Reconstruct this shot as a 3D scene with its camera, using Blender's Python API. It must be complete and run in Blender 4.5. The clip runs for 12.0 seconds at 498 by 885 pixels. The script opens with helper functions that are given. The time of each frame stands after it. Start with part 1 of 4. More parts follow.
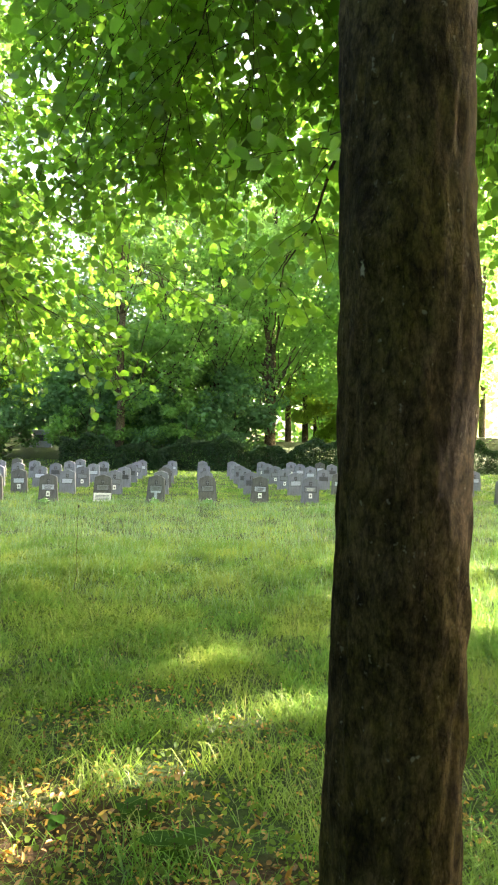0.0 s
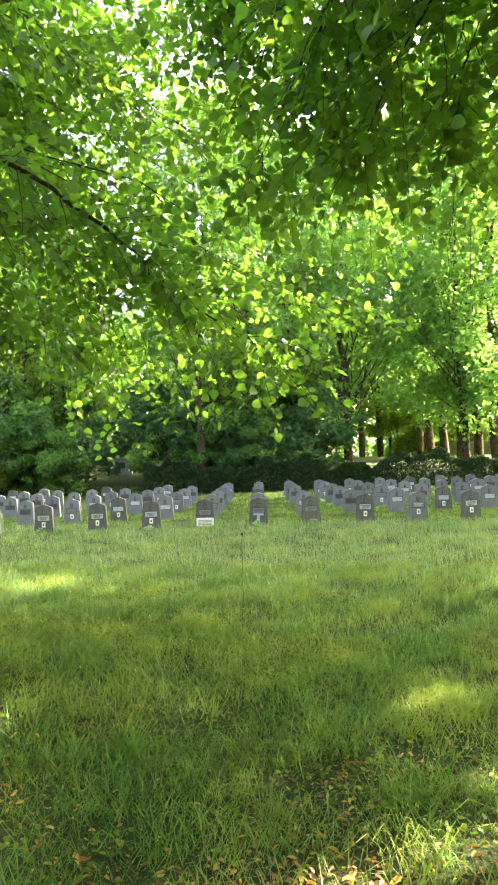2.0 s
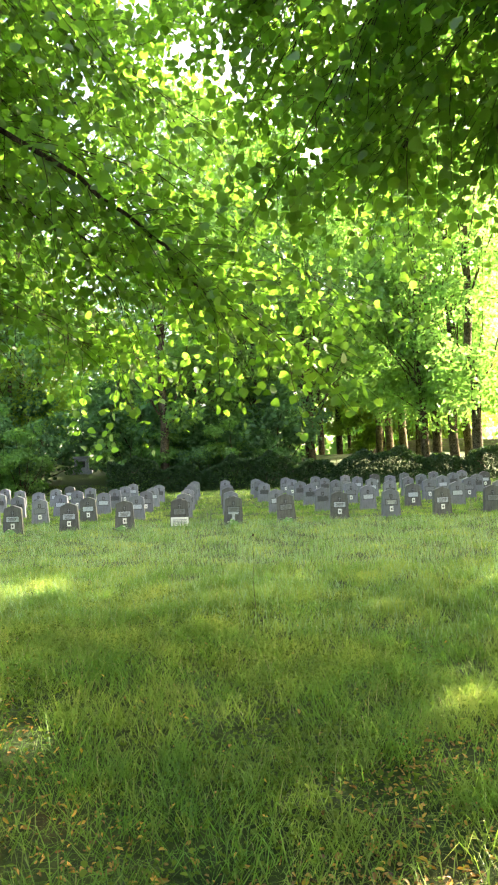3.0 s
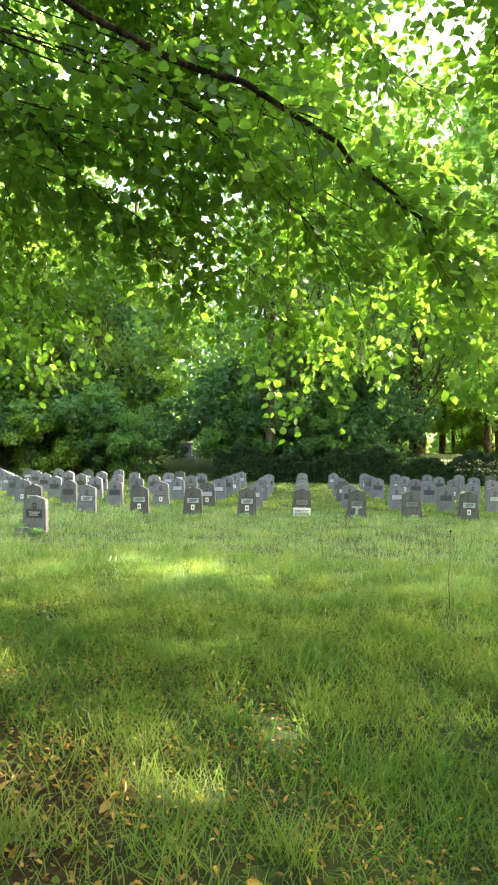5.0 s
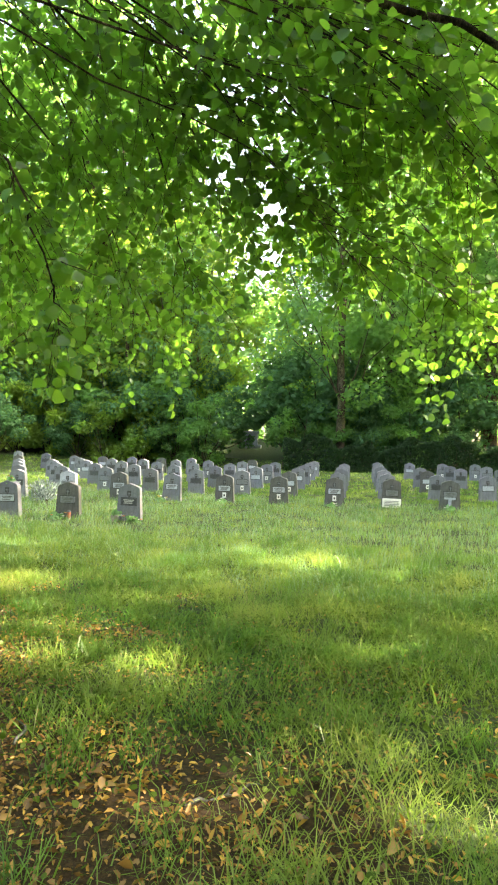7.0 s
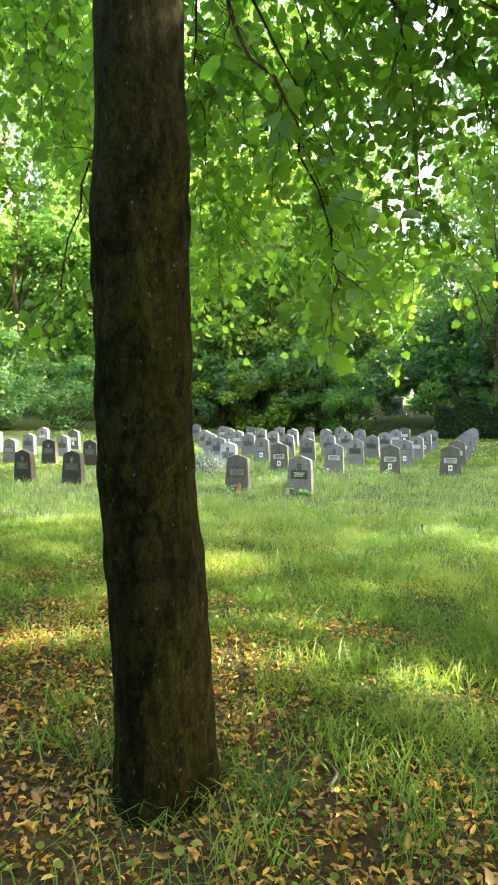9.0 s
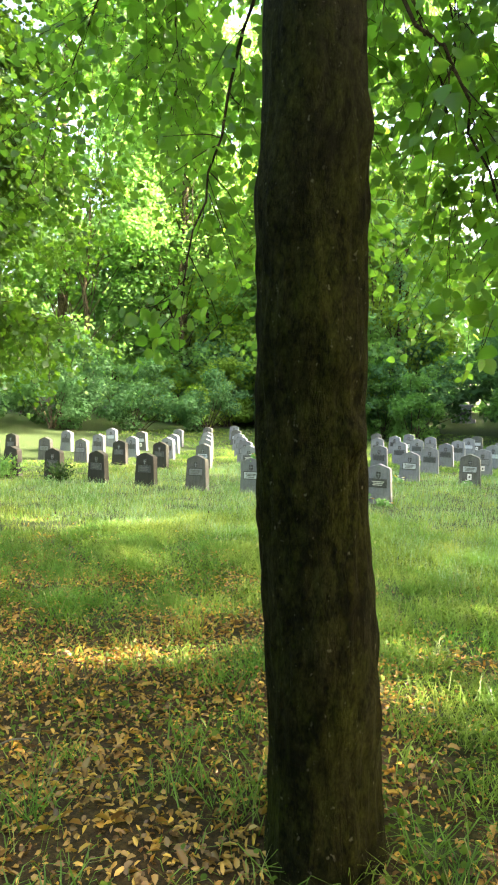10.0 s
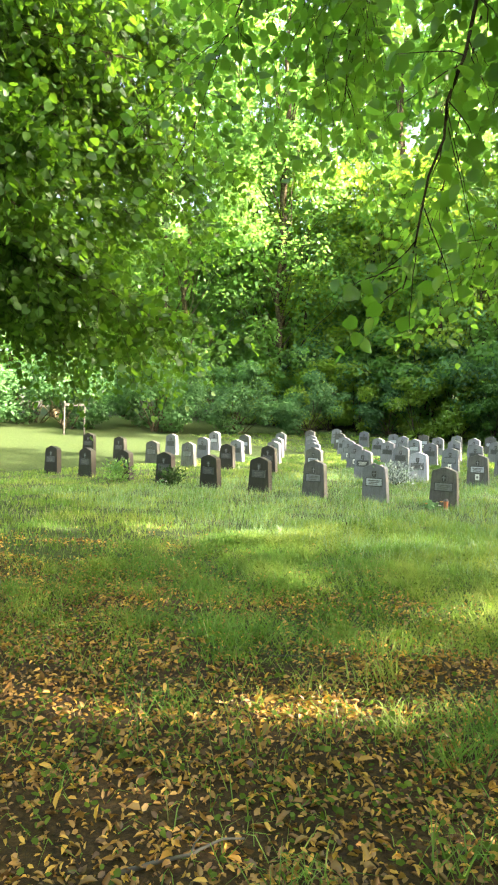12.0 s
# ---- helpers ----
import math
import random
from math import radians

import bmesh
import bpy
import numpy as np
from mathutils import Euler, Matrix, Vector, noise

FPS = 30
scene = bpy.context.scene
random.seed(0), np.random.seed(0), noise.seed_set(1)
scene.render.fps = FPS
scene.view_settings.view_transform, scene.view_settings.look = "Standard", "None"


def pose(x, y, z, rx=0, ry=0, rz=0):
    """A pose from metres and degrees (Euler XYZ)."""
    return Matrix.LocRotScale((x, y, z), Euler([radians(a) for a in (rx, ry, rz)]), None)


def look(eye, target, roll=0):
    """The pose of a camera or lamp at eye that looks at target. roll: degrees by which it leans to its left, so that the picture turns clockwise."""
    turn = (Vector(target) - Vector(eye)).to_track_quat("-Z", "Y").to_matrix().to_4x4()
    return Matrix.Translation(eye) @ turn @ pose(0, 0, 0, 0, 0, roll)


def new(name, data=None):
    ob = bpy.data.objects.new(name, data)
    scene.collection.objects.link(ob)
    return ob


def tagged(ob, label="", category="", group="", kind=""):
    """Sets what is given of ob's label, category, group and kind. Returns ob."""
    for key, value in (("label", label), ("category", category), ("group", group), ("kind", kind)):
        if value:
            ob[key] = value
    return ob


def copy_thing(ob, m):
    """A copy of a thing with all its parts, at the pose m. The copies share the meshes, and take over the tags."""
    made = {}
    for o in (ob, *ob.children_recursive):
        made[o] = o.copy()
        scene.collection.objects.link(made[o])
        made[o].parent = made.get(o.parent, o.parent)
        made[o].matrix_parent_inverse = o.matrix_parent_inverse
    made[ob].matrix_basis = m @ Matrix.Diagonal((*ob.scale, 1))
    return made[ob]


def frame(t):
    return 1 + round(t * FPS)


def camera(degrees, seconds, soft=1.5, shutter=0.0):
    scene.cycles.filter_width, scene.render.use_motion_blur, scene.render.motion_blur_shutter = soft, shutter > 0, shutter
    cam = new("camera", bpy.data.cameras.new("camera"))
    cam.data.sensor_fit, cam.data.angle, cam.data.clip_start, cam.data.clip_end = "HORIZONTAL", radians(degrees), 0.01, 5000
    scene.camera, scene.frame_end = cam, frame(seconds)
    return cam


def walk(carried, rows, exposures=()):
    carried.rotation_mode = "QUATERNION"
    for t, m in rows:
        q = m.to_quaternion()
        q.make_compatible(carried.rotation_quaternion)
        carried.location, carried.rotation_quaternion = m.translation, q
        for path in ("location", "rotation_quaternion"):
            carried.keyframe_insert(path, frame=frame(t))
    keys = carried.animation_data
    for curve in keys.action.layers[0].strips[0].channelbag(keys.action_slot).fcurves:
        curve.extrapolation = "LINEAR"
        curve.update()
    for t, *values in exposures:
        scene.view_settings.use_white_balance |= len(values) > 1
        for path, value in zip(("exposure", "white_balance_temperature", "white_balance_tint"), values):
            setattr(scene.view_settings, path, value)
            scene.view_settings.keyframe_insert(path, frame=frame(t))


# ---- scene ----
cam = camera(41.9, 12.0, soft=2.1)
PATH = [
    (0, (-0.201, 0.638, 1.186), (-0.456, 2.62, 1.254), 0.8),
    (0.5, (-0.449, 0.599, 1.177), (-0.744, 2.576, 1.25), 1.0),
    (1, (-0.692, 0.677, 1.205), (-1.02, 2.648, 1.282), -1.3),
    (1.5, (-0.956, 0.82, 1.209), (-1.349, 2.777, 1.346), -1.0),
    (2, (-1.181, 0.873, 1.21), (-1.629, 2.818, 1.339), -2.0),
    (2.5, (-1.393, 0.879, 1.223), (-1.781, 2.838, 1.339), -2.4),
    (2.7, (-1.507, 0.873, 1.25), (-1.808, 2.846, 1.368), -2.4),
    (4.3, (-2.334, 0.859, 1.217), (-2.84, 2.791, 1.327), -0.3),
    (4.4, (-2.373, 0.849, 1.221), (-2.89, 2.778, 1.331), 0.2),
    (4.5, (-2.415, 0.864, 1.225), (-2.961, 2.785, 1.336), 0.2),
    (5, (-2.627, 0.876, 1.215), (-3.207, 2.787, 1.313), 0.9),
    (5.5, (-2.822, 0.878, 1.215), (-3.394, 2.793, 1.306), 0.2),
    (6, (-3.01, 0.912, 1.198), (-3.578, 2.828, 1.269), 0.2),
    (6.5, (-3.225, 0.925, 1.205), (-3.885, 2.812, 1.262), 0.7),
    (7, (-3.471, 0.938, 1.202), (-4.211, 2.796, 1.263), 1.3),
    (7.2, (-3.576, 0.978, 1.213), (-4.357, 2.818, 1.266), 1.2),
    (8.8, (-4.317, 1.135, 1.25), (-5.377, 2.831, 1.205), 0.3),
    (9, (-4.417, 1.15, 1.246), (-5.512, 2.823, 1.202), 0.5),
    (9.5, (-4.639, 1.168, 1.257), (-5.81, 2.788, 1.226), 0.2),
    (10, (-4.865, 1.172, 1.266), (-6.103, 2.743, 1.23), 1.7),
    (10.5, (-5.075, 1.182, 1.251), (-6.36, 2.714, 1.24), 0.7),
    (10.8, (-5.197, 1.193, 1.252), (-6.486, 2.722, 1.265), 0.5),
    (11, (-5.274, 1.199, 1.275), (-6.575, 2.718, 1.264), 0.7),
    (11.5, (-5.489, 1.24, 1.262), (-6.854, 2.702, 1.222), 0.4),
    (12, (-5.725, 1.304, 1.251), (-7.166, 2.69, 1.217), 1.7),
]
EXPOSURES = [(0.0, 3.98, 7450, 18), (2.5, 3.78, 7450, 18), (5.5, 3.82, 7450, 17), (7.2, 3.86, 7450, 16), (9.5, 3.92, 7400, 15), (11.3, 3.90, 7400, 14), (12.0, 3.72, 7400, 14)]
walk(cam, [(t, look(eye, target, roll)) for t, eye, target, roll in PATH], EXPOSURES)

# ---- world, sun ----
SUN_TO = Vector((0.76, 0.44, 0.52)).normalized()
world = bpy.data.worlds.new("sky")
scene.world = world
world.use_nodes = True
wn = world.node_tree.nodes
sky = wn.new("ShaderNodeTexSky")
sky.sky_type, sky.sun_disc = "NISHITA", False
sky.sun_elevation = math.asin(SUN_TO.z)
sky.sun_rotation = math.atan2(SUN_TO.x, SUN_TO.y)
sky.air_density, sky.dust_density, sky.ozone_density = 1.0, 6.0, 0.5
wn["Background"].inputs[1].default_value = 0.13
world.node_tree.links.new(sky.outputs[0], wn["Background"].inputs[0])
sun = new("sun", bpy.data.lights.new("sun", "SUN"))
sun.data.energy, sun.data.angle, sun.data.color = 5.0, radians(0.6), (1.0, 0.93, 0.80)
sun.matrix_world = look(SUN_TO * 60, (0, 0, 0))

# ---- materials ----
RNG = np.random.default_rng(7)


def nodes_of(name):
    m = bpy.data.materials.new(name)
    m.use_nodes = True
    nt = m.node_tree
    return m, nt, nt.nodes, nt.nodes["Principled BSDF"], nt.nodes["Material Output"]


def ramp(nt, source, stops):
    r = nt.nodes.new("ShaderNodeValToRGB")
    while len(r.color_ramp.elements) < len(stops):
        r.color_ramp.elements.new(0.5)
    for e, (p, c) in zip(r.color_ramp.elements, stops):
        e.position, e.color = p, (*c, 1)
    nt.links.new(source, r.inputs[0])
    return r.outputs[0]


def noise_out(nt, scale, detail=4.0, rough=0.6, vector=None):
    n = nt.nodes.new("ShaderNodeTexNoise")
    n.inputs["Scale"].default_value, n.inputs["Detail"].default_value, n.inputs["Roughness"].default_value = scale, detail, rough
    if vector is not None:
        nt.links.new(vector, n.inputs["Vector"])
    return n.outputs["Fac"]


def coords(nt, scale=(1, 1, 1), kind="Object"):
    tc, mp = nt.nodes.new("ShaderNodeTexCoord"), nt.nodes.new("ShaderNodeMapping")
    mp.inputs["Scale"].default_value = scale
    nt.links.new(tc.outputs[kind], mp.inputs["Vector"])
    return mp.outputs[0]


def mix_rgb(nt, fac, a, b, mode="MIX"):
    n = nt.nodes.new("ShaderNodeMix")
    n.data_type, n.blend_type = "RGBA", mode
    for sock, v in ((n.inputs[0], fac), (n.inputs[6], a), (n.inputs[7], b)):
        if isinstance(v, (int, float)):
            sock.default_value = v
        elif isinstance(v, tuple):
            sock.default_value = (*v, 1)
        else:
            nt.links.new(v, sock)
    return n.outputs[2]


def bump(nt, height, strength, distance, target):
    b = nt.nodes.new("ShaderNodeBump")
    b.inputs["Strength"].default_value, b.inputs["Distance"].default_value = strength, distance
    nt.links.new(height, b.inputs["Height"])
    nt.links.new(b.outputs[0], target.inputs["Normal"])


def leaf_material(name, dark, light, glow, translucent=0.45, gloss=0.05, rough=0.45, sward=None):
    """Thin leaf: diffuse face, light passing through from behind, a little surface gloss."""
    m, nt, nn, p, out = nodes_of(name)
    nn.remove(p)
    geo = nn.new("ShaderNodeNewGeometry")
    tone = ramp(nt, geo.outputs["Random Per Island"], [(0.0, dark), (0.6, tuple((a + b) / 2 for a, b in zip(dark, light))), (1.0, light)])
    patch = noise_out(nt, 0.35, 2.0, 0.5, coords(nt))
    tone = mix_rgb(nt, patch, mix_rgb(nt, 1.0, tone, (0.75, 0.85, 0.8), "MULTIPLY"), tone)
    if sward:
        clump = noise_out(nt, 9.0, 3.0, 0.6, coords(nt, (1, 1, 0.2)))
        tone = mix_rgb(nt, ramp(nt, clump, [(0.40, (1, 1, 1)), (0.56, (0, 0, 0))]), tone, (0.022, 0.060, 0.014))
        straw = noise_out(nt, 6.0, 4.0, 0.65, coords(nt, (1.1, 0.9, 0.2)))
        tone = mix_rgb(nt, ramp(nt, straw, [(0.58, (0, 0, 0)), (0.70, (0.8, 0.8, 0.8))]), tone, (0.32, 0.31, 0.075))
        tone = mix_rgb(nt, ramp(nt, noise_out(nt, 1.1, 5.0, 0.65, coords(nt)), [(0.42, (0, 0, 0)), (0.66, (1, 1, 1))]), tone, sward)
        tone = mix_rgb(nt, ramp(nt, noise_out(nt, 2.6, 4.0, 0.6, coords(nt)), [(0.50, (0, 0, 0)), (0.72, (0.75, 0.75, 0.75))]), tone, (0.035, 0.095, 0.022))
    through_tone = mix_rgb(nt, 0.75, tone, glow)
    d, t, g = nn.new("ShaderNodeBsdfDiffuse"), nn.new("ShaderNodeBsdfTranslucent"), nn.new("ShaderNodeBsdfGlossy")
    nt.links.new(tone, d.inputs[0])
    nt.links.new(through_tone, t.inputs[0])
    g.inputs["Roughness"].default_value = rough
    g.inputs["Color"].default_value = (0.9, 0.95, 1.0, 1)
    a, b = nn.new("ShaderNodeMixShader"), nn.new("ShaderNodeMixShader")
    a.inputs[0].default_value, b.inputs[0].default_value = translucent, gloss
    nt.links.new(d.outputs[0], a.inputs[1]), nt.links.new(t.outputs[0], a.inputs[2])
    nt.links.new(a.outputs[0], b.inputs[1]), nt.links.new(g.outputs[0], b.inputs[2])
    nt.links.new(b.outputs[0], out.inputs[0])
    return m


LEAF_NEAR = leaf_material("linden_leaf", (0.016, 0.054, 0.010), (0.090, 0.195, 0.028), (0.245, 0.52, 0.048), 0.72, 0.03)
# linden leaf with the deep shade of the low boughs put into its colour
LEAF_BOUGH_SHADED = leaf_material("shaded_bough_leaf", (0.010, 0.038, 0.006), (0.068, 0.16, 0.019), (0.17, 0.38, 0.024), 0.50, 0.02)
LEAF_MID = leaf_material("tree_leaf", (0.068, 0.175, 0.05), (0.165, 0.32, 0.09), (0.26, 0.50, 0.09), 0.66, 0.02)
LEAF_COOL = leaf_material("cool_leaf", (0.075, 0.18, 0.070), (0.165, 0.31, 0.14), (0.27, 0.54, 0.17), 0.64, 0.025, 0.55)
LEAF_SHADE = leaf_material("shade_leaf", (0.010, 0.038, 0.006), (0.045, 0.11, 0.014), (0.08, 0.19, 0.012), 0.34, 0.008)
# brighter yellow-green in place of sun that the wood holds back
LEAF_YELLOW = leaf_material("sun_tinted_leaf", (0.095, 0.18, 0.022), (0.21, 0.33, 0.045), (0.36, 0.56, 0.05), 0.58, 0.03)
LEAF_HEDGE = leaf_material("hedge_leaf", (0.008, 0.024, 0.008), (0.026, 0.06, 0.014), (0.06, 0.14, 0.02), 0.25, 0.012)
LEAF_SILVER = leaf_material("silver_leaf", (0.16, 0.20, 0.20), (0.30, 0.34, 0.36), (0.2, 0.3, 0.25), 0.2, 0.04)
GRASS = leaf_material("grass_blade", (0.042, 0.125, 0.020), (0.150, 0.310, 0.058), (0.20, 0.42, 0.045), 0.42, 0.02, sward=(0.30, 0.325, 0.07))
LEAF_EDGE = leaf_material("edge_leaf", (0.05, 0.13, 0.055), (0.115, 0.23, 0.10), (0.17, 0.36, 0.10), 0.45, 0.010, 0.6)
# pale seed heads, tinted bluish to carry the lawn's haze and sky sheen
GRASS_PALE = leaf_material("hazy_seeding_grass", (0.12, 0.24, 0.10), (0.23, 0.37, 0.17), (0.24, 0.40, 0.14), 0.35, 0.05)
HERB = leaf_material("herb_leaf", (0.032, 0.065, 0.010), (0.14, 0.19, 0.030), (0.16, 0.28, 0.03), 0.35, 0.008)
GRASS_DRY = leaf_material("dry_grass", (0.18, 0.20, 0.06), (0.36, 0.36, 0.14), (0.40, 0.38, 0.15), 0.35, 0.05)
LITTER_BRIGHT = leaf_material("yellow_fallen_leaf", (0.20, 0.080, 0.014), (0.85, 0.47, 0.08), (0.55, 0.25, 0.03), 0.15, 0.05)
LITTER = leaf_material("fallen_leaf", (0.07, 0.032, 0.010), (0.56, 0.29, 0.07), (0.45, 0.20, 0.04), 0.15, 0.05)


def bark_material(name, dark, mid, moss, moss_amount, speckle):
    """Rough bark: small broken plates with dark pits and short fissures, moss in broad patches, pale lichen specks."""
    m, nt, nn, p, out = nodes_of(name)
    grain = noise_out(nt, 70, 8.0, 0.85, coords(nt, (1, 1, 0.6)))
    plates = noise_out(nt, 26, 5.0, 0.70, coords(nt, (1, 1, 0.42)))
    cell = nn.new("ShaderNodeTexVoronoi")
    cell.feature = "DISTANCE_TO_EDGE"
    cell.inputs["Scale"].default_value = 48
    warp = nn.new("ShaderNodeTexNoise")
    warp.inputs["Scale"].default_value, warp.inputs["Detail"].default_value = 30.0, 4.0
    base = coords(nt, (1, 1, 0.35))
    nt.links.new(base, warp.inputs["Vector"])
    nt.links.new(mix_rgb(nt, 0.06, base, warp.outputs["Color"]), cell.inputs["Vector"])
    crack = ramp(nt, cell.outputs["Distance"], [(0.0, (0, 0, 0)), (0.16, (1, 1, 1))])
    mixed = mix_rgb(nt, 0.42, grain, plates)
    mixed = mix_rgb(nt, 0.05, mixed, crack)
    col = ramp(nt, mixed, [(0.40, dark), (0.51, mid), (0.60, tuple(min(1, v * 2.2) for v in mid)), (0.70, tuple(min(1, v * 4.0) for v in mid))])
    patch = noise_out(nt, 3.4, 7.0, 0.75, coords(nt, (1, 1, 0.5)))
    mossy = mix_rgb(nt, 1.0, ramp(nt, mixed, [(0.42, (0.08, 0.08, 0.08)), (0.70, (1.0, 1.0, 1.0))]), moss, "MULTIPLY")
    col = mix_rgb(nt, ramp(nt, patch, [(0.56 - moss_amount, (0, 0, 0)), (0.78 - moss_amount, (0.85, 0.85, 0.85))]), col, mossy)
    specks = noise_out(nt, 52.0, 3.0, 0.55, coords(nt, (1, 1, 0.8)))
    col = mix_rgb(nt, ramp(nt, specks, [(0.67, (0, 0, 0)), (0.73, (0.7, 0.7, 0.7))]), col, tuple(v * 0.7 for v in speckle))
    spots = noise_out(nt, 11.0, 6.0, 0.65, coords(nt, (1, 1, 0.8)))
    col = mix_rgb(nt, ramp(nt, spots, [(0.70, (0, 0, 0)), (0.74, (1, 1, 1))]), col, speckle)
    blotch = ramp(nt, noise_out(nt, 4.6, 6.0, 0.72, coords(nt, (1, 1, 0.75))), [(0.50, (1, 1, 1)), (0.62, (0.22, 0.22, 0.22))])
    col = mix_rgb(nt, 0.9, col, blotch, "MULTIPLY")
    nt.links.new(col, p.inputs["Base Color"])
    p.inputs["Roughness"].default_value = 0.92
    p.inputs["Specular IOR Level"].default_value = 0.06
    bump(nt, mixed, 1.0, 0.02, p)
    return m


BARK_A = bark_material("brown_bark", (0.006, 0.0045, 0.003), (0.030, 0.023, 0.013), (0.085, 0.075, 0.018), 0.13, (0.17, 0.18, 0.15))
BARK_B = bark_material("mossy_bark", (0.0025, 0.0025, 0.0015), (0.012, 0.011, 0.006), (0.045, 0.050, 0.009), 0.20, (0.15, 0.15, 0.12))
BARK_FAR = bark_material("forest_bark", (0.012, 0.009, 0.007), (0.095, 0.075, 0.048), (0.09, 0.09, 0.035), 0.12, (0.13, 0.12, 0.09))
TWIG = bark_material("twig_bark", (0.018, 0.013, 0.010), (0.055, 0.04, 0.028), (0.05, 0.05, 0.02), 0.02, (0.14, 0.12, 0.10))


def stone_material(name, base, stain, moss):
    m, nt, nn, p, out = nodes_of(name)
    info = nn.new("ShaderNodeObjectInfo")
    col = mix_rgb(nt, info.outputs["Random"], tuple(v * 0.75 for v in base), tuple(min(1, v * 1.15) for v in base))
    grain = noise_out(nt, 60, 5.0, 0.7, coords(nt))
    col = mix_rgb(nt, 0.35, col, ramp(nt, grain, [(0.3, (0.08, 0.08, 0.08)), (0.7, (0.75, 0.75, 0.75))]), "OVERLAY")
    streak = noise_out(nt, 4.0, 6.0, 0.65, coords(nt, (2.2, 2.2, 0.7), "Generated"))
    col = mix_rgb(nt, ramp(nt, streak, [(0.46, (0, 0, 0)), (0.70, (0.85, 0.85, 0.85))]), col, stain)
    green = noise_out(nt, 2.3, 6.0, 0.7, coords(nt, (1.5, 1.5, 1.0), "Generated"))
    col = mix_rgb(nt, ramp(nt, green, [(0.55, (0, 0, 0)), (0.75, (0.7, 0.7, 0.7))]), col, moss)
    nt.links.new(col, p.inputs["Base Color"])
    p.inputs["Roughness"].default_value = 0.85
    bump(nt, grain, 0.5, 0.004, p)
    return m


STONE = stone_material("grey_headstone", (0.175, 0.185, 0.215), (0.10, 0.10, 0.105), (0.105, 0.115, 0.09))
STONE_BROWN = stone_material("weathered_headstone", (0.108, 0.112, 0.108), (0.045, 0.044, 0.038), (0.072, 0.080, 0.045))
# mossy stone, its colour also darkened for the shade on the backlit fronts
STONE_SHADED = stone_material("shaded_mossy_headstone", (0.028, 0.027, 0.022), (0.013, 0.012, 0.009), (0.030, 0.032, 0.015))
STONE_PALE = stone_material("pale_stone", (0.34, 0.36, 0.42), (0.22, 0.22, 0.23), (0.26, 0.28, 0.2))
WALL_STONE = stone_material("wall_stone", (0.24, 0.21, 0.18), (0.12, 0.10, 0.08), (0.13, 0.14, 0.07))


def plain(name, col, rough=0.6, vary=0.25, metal=0.0, scale=25):
    m, nt, nn, p, out = nodes_of(name)
    n = noise_out(nt, scale, 5.0, 0.65, coords(nt))
    nt.links.new(ramp(nt, n, [(0.3, tuple(v * (1 - vary) for v in col)), (0.7, tuple(min(1, v * (1 + vary)) for v in col))]), p.inputs["Base Color"])
    p.inputs["Roughness"].default_value, p.inputs["Metallic"].default_value = rough, metal
    return m


PLATE_DARK = plain("dark_plate", (0.045, 0.047, 0.052), 0.45)
PLATE_GREY = plain("worn_plate", (0.15, 0.16, 0.175), 0.55)
PLATE_PALE = plain("pale_plate", (0.36, 0.39, 0.45), 0.5)
PLATE_WHITE = plain("white_enamel", (0.72, 0.72, 0.70), 0.4, 0.1)
EMBLEM = plain("dark_emblem", (0.03, 0.03, 0.032), 0.5)
BAR_PALE = plain("pale_relief", (0.45, 0.45, 0.43), 0.6)
BAR_DARK = plain("dark_relief", (0.10, 0.10, 0.10), 0.6)
RED = plain("red_glass", (0.30, 0.10, 0.06), 0.3)
ORANGE = plain("orange_blossom", (0.65, 0.26, 0.05), 0.6)
WHITE_PETAL = plain("white_petal", (0.75, 0.73, 0.68), 0.6)
YELLOW_PETAL = plain("yellow_petal", (0.70, 0.52, 0.05), 0.6)
CLAY = plain("clay_pot", (0.30, 0.27, 0.24), 0.8)
POST_WOOD = plain("grey_wood", (0.075, 0.072, 0.062), 0.85)


def ground_material():
    m, nt, nn, p, out = nodes_of("lawn_ground")
    pos = coords(nt)
    fine = noise_out(nt, 9, 6.0, 0.7, pos)
    broad = noise_out(nt, 0.45, 4.0, 0.6, pos)
    green = ramp(nt, fine, [(0.3, (0.011, 0.022, 0.007)), (0.55, (0.028, 0.052, 0.015)), (0.75, (0.065, 0.095, 0.03))])
    green = mix_rgb(nt, broad, green, mix_rgb(nt, 1.0, green, (1.25, 1.05, 0.8), "MULTIPLY"))
    soil = ramp(nt, noise_out(nt, 40, 9.0, 0.8, pos), [(0.32, (0.008, 0.006, 0.004)), (0.5, (0.038, 0.024, 0.010)), (0.66, (0.085, 0.050, 0.017)), (0.80, (0.20, 0.12, 0.038))])
    attr = nn.new("ShaderNodeAttribute")
    attr.attribute_name = "bare"
    k = nn.new("ShaderNodeMath")
    k.operation = "ADD"
    nt.links.new(attr.outputs["Fac"], k.inputs[0])
    off = nn.new("ShaderNodeMath")
    off.operation, off.inputs[1].default_value = "SUBTRACT", 0.5
    nt.links.new(noise_out(nt, 2.2, 5.0, 0.7, pos), off.inputs[0])
    nt.links.new(off.outputs[0], k.inputs[1])
    mask = ramp(nt, k.outputs[0], [(0.40, (0, 0, 0)), (0.62, (1, 1, 1))])
    nt.links.new(mix_rgb(nt, mask, green, soil), p.inputs["Base Color"])
    p.inputs["Roughness"].default_value = 0.95
    p.inputs["Specular IOR Level"].default_value = 0.2
    bump(nt, fine, 0.8, 0.04, p)
    return m


GROUND = ground_material()

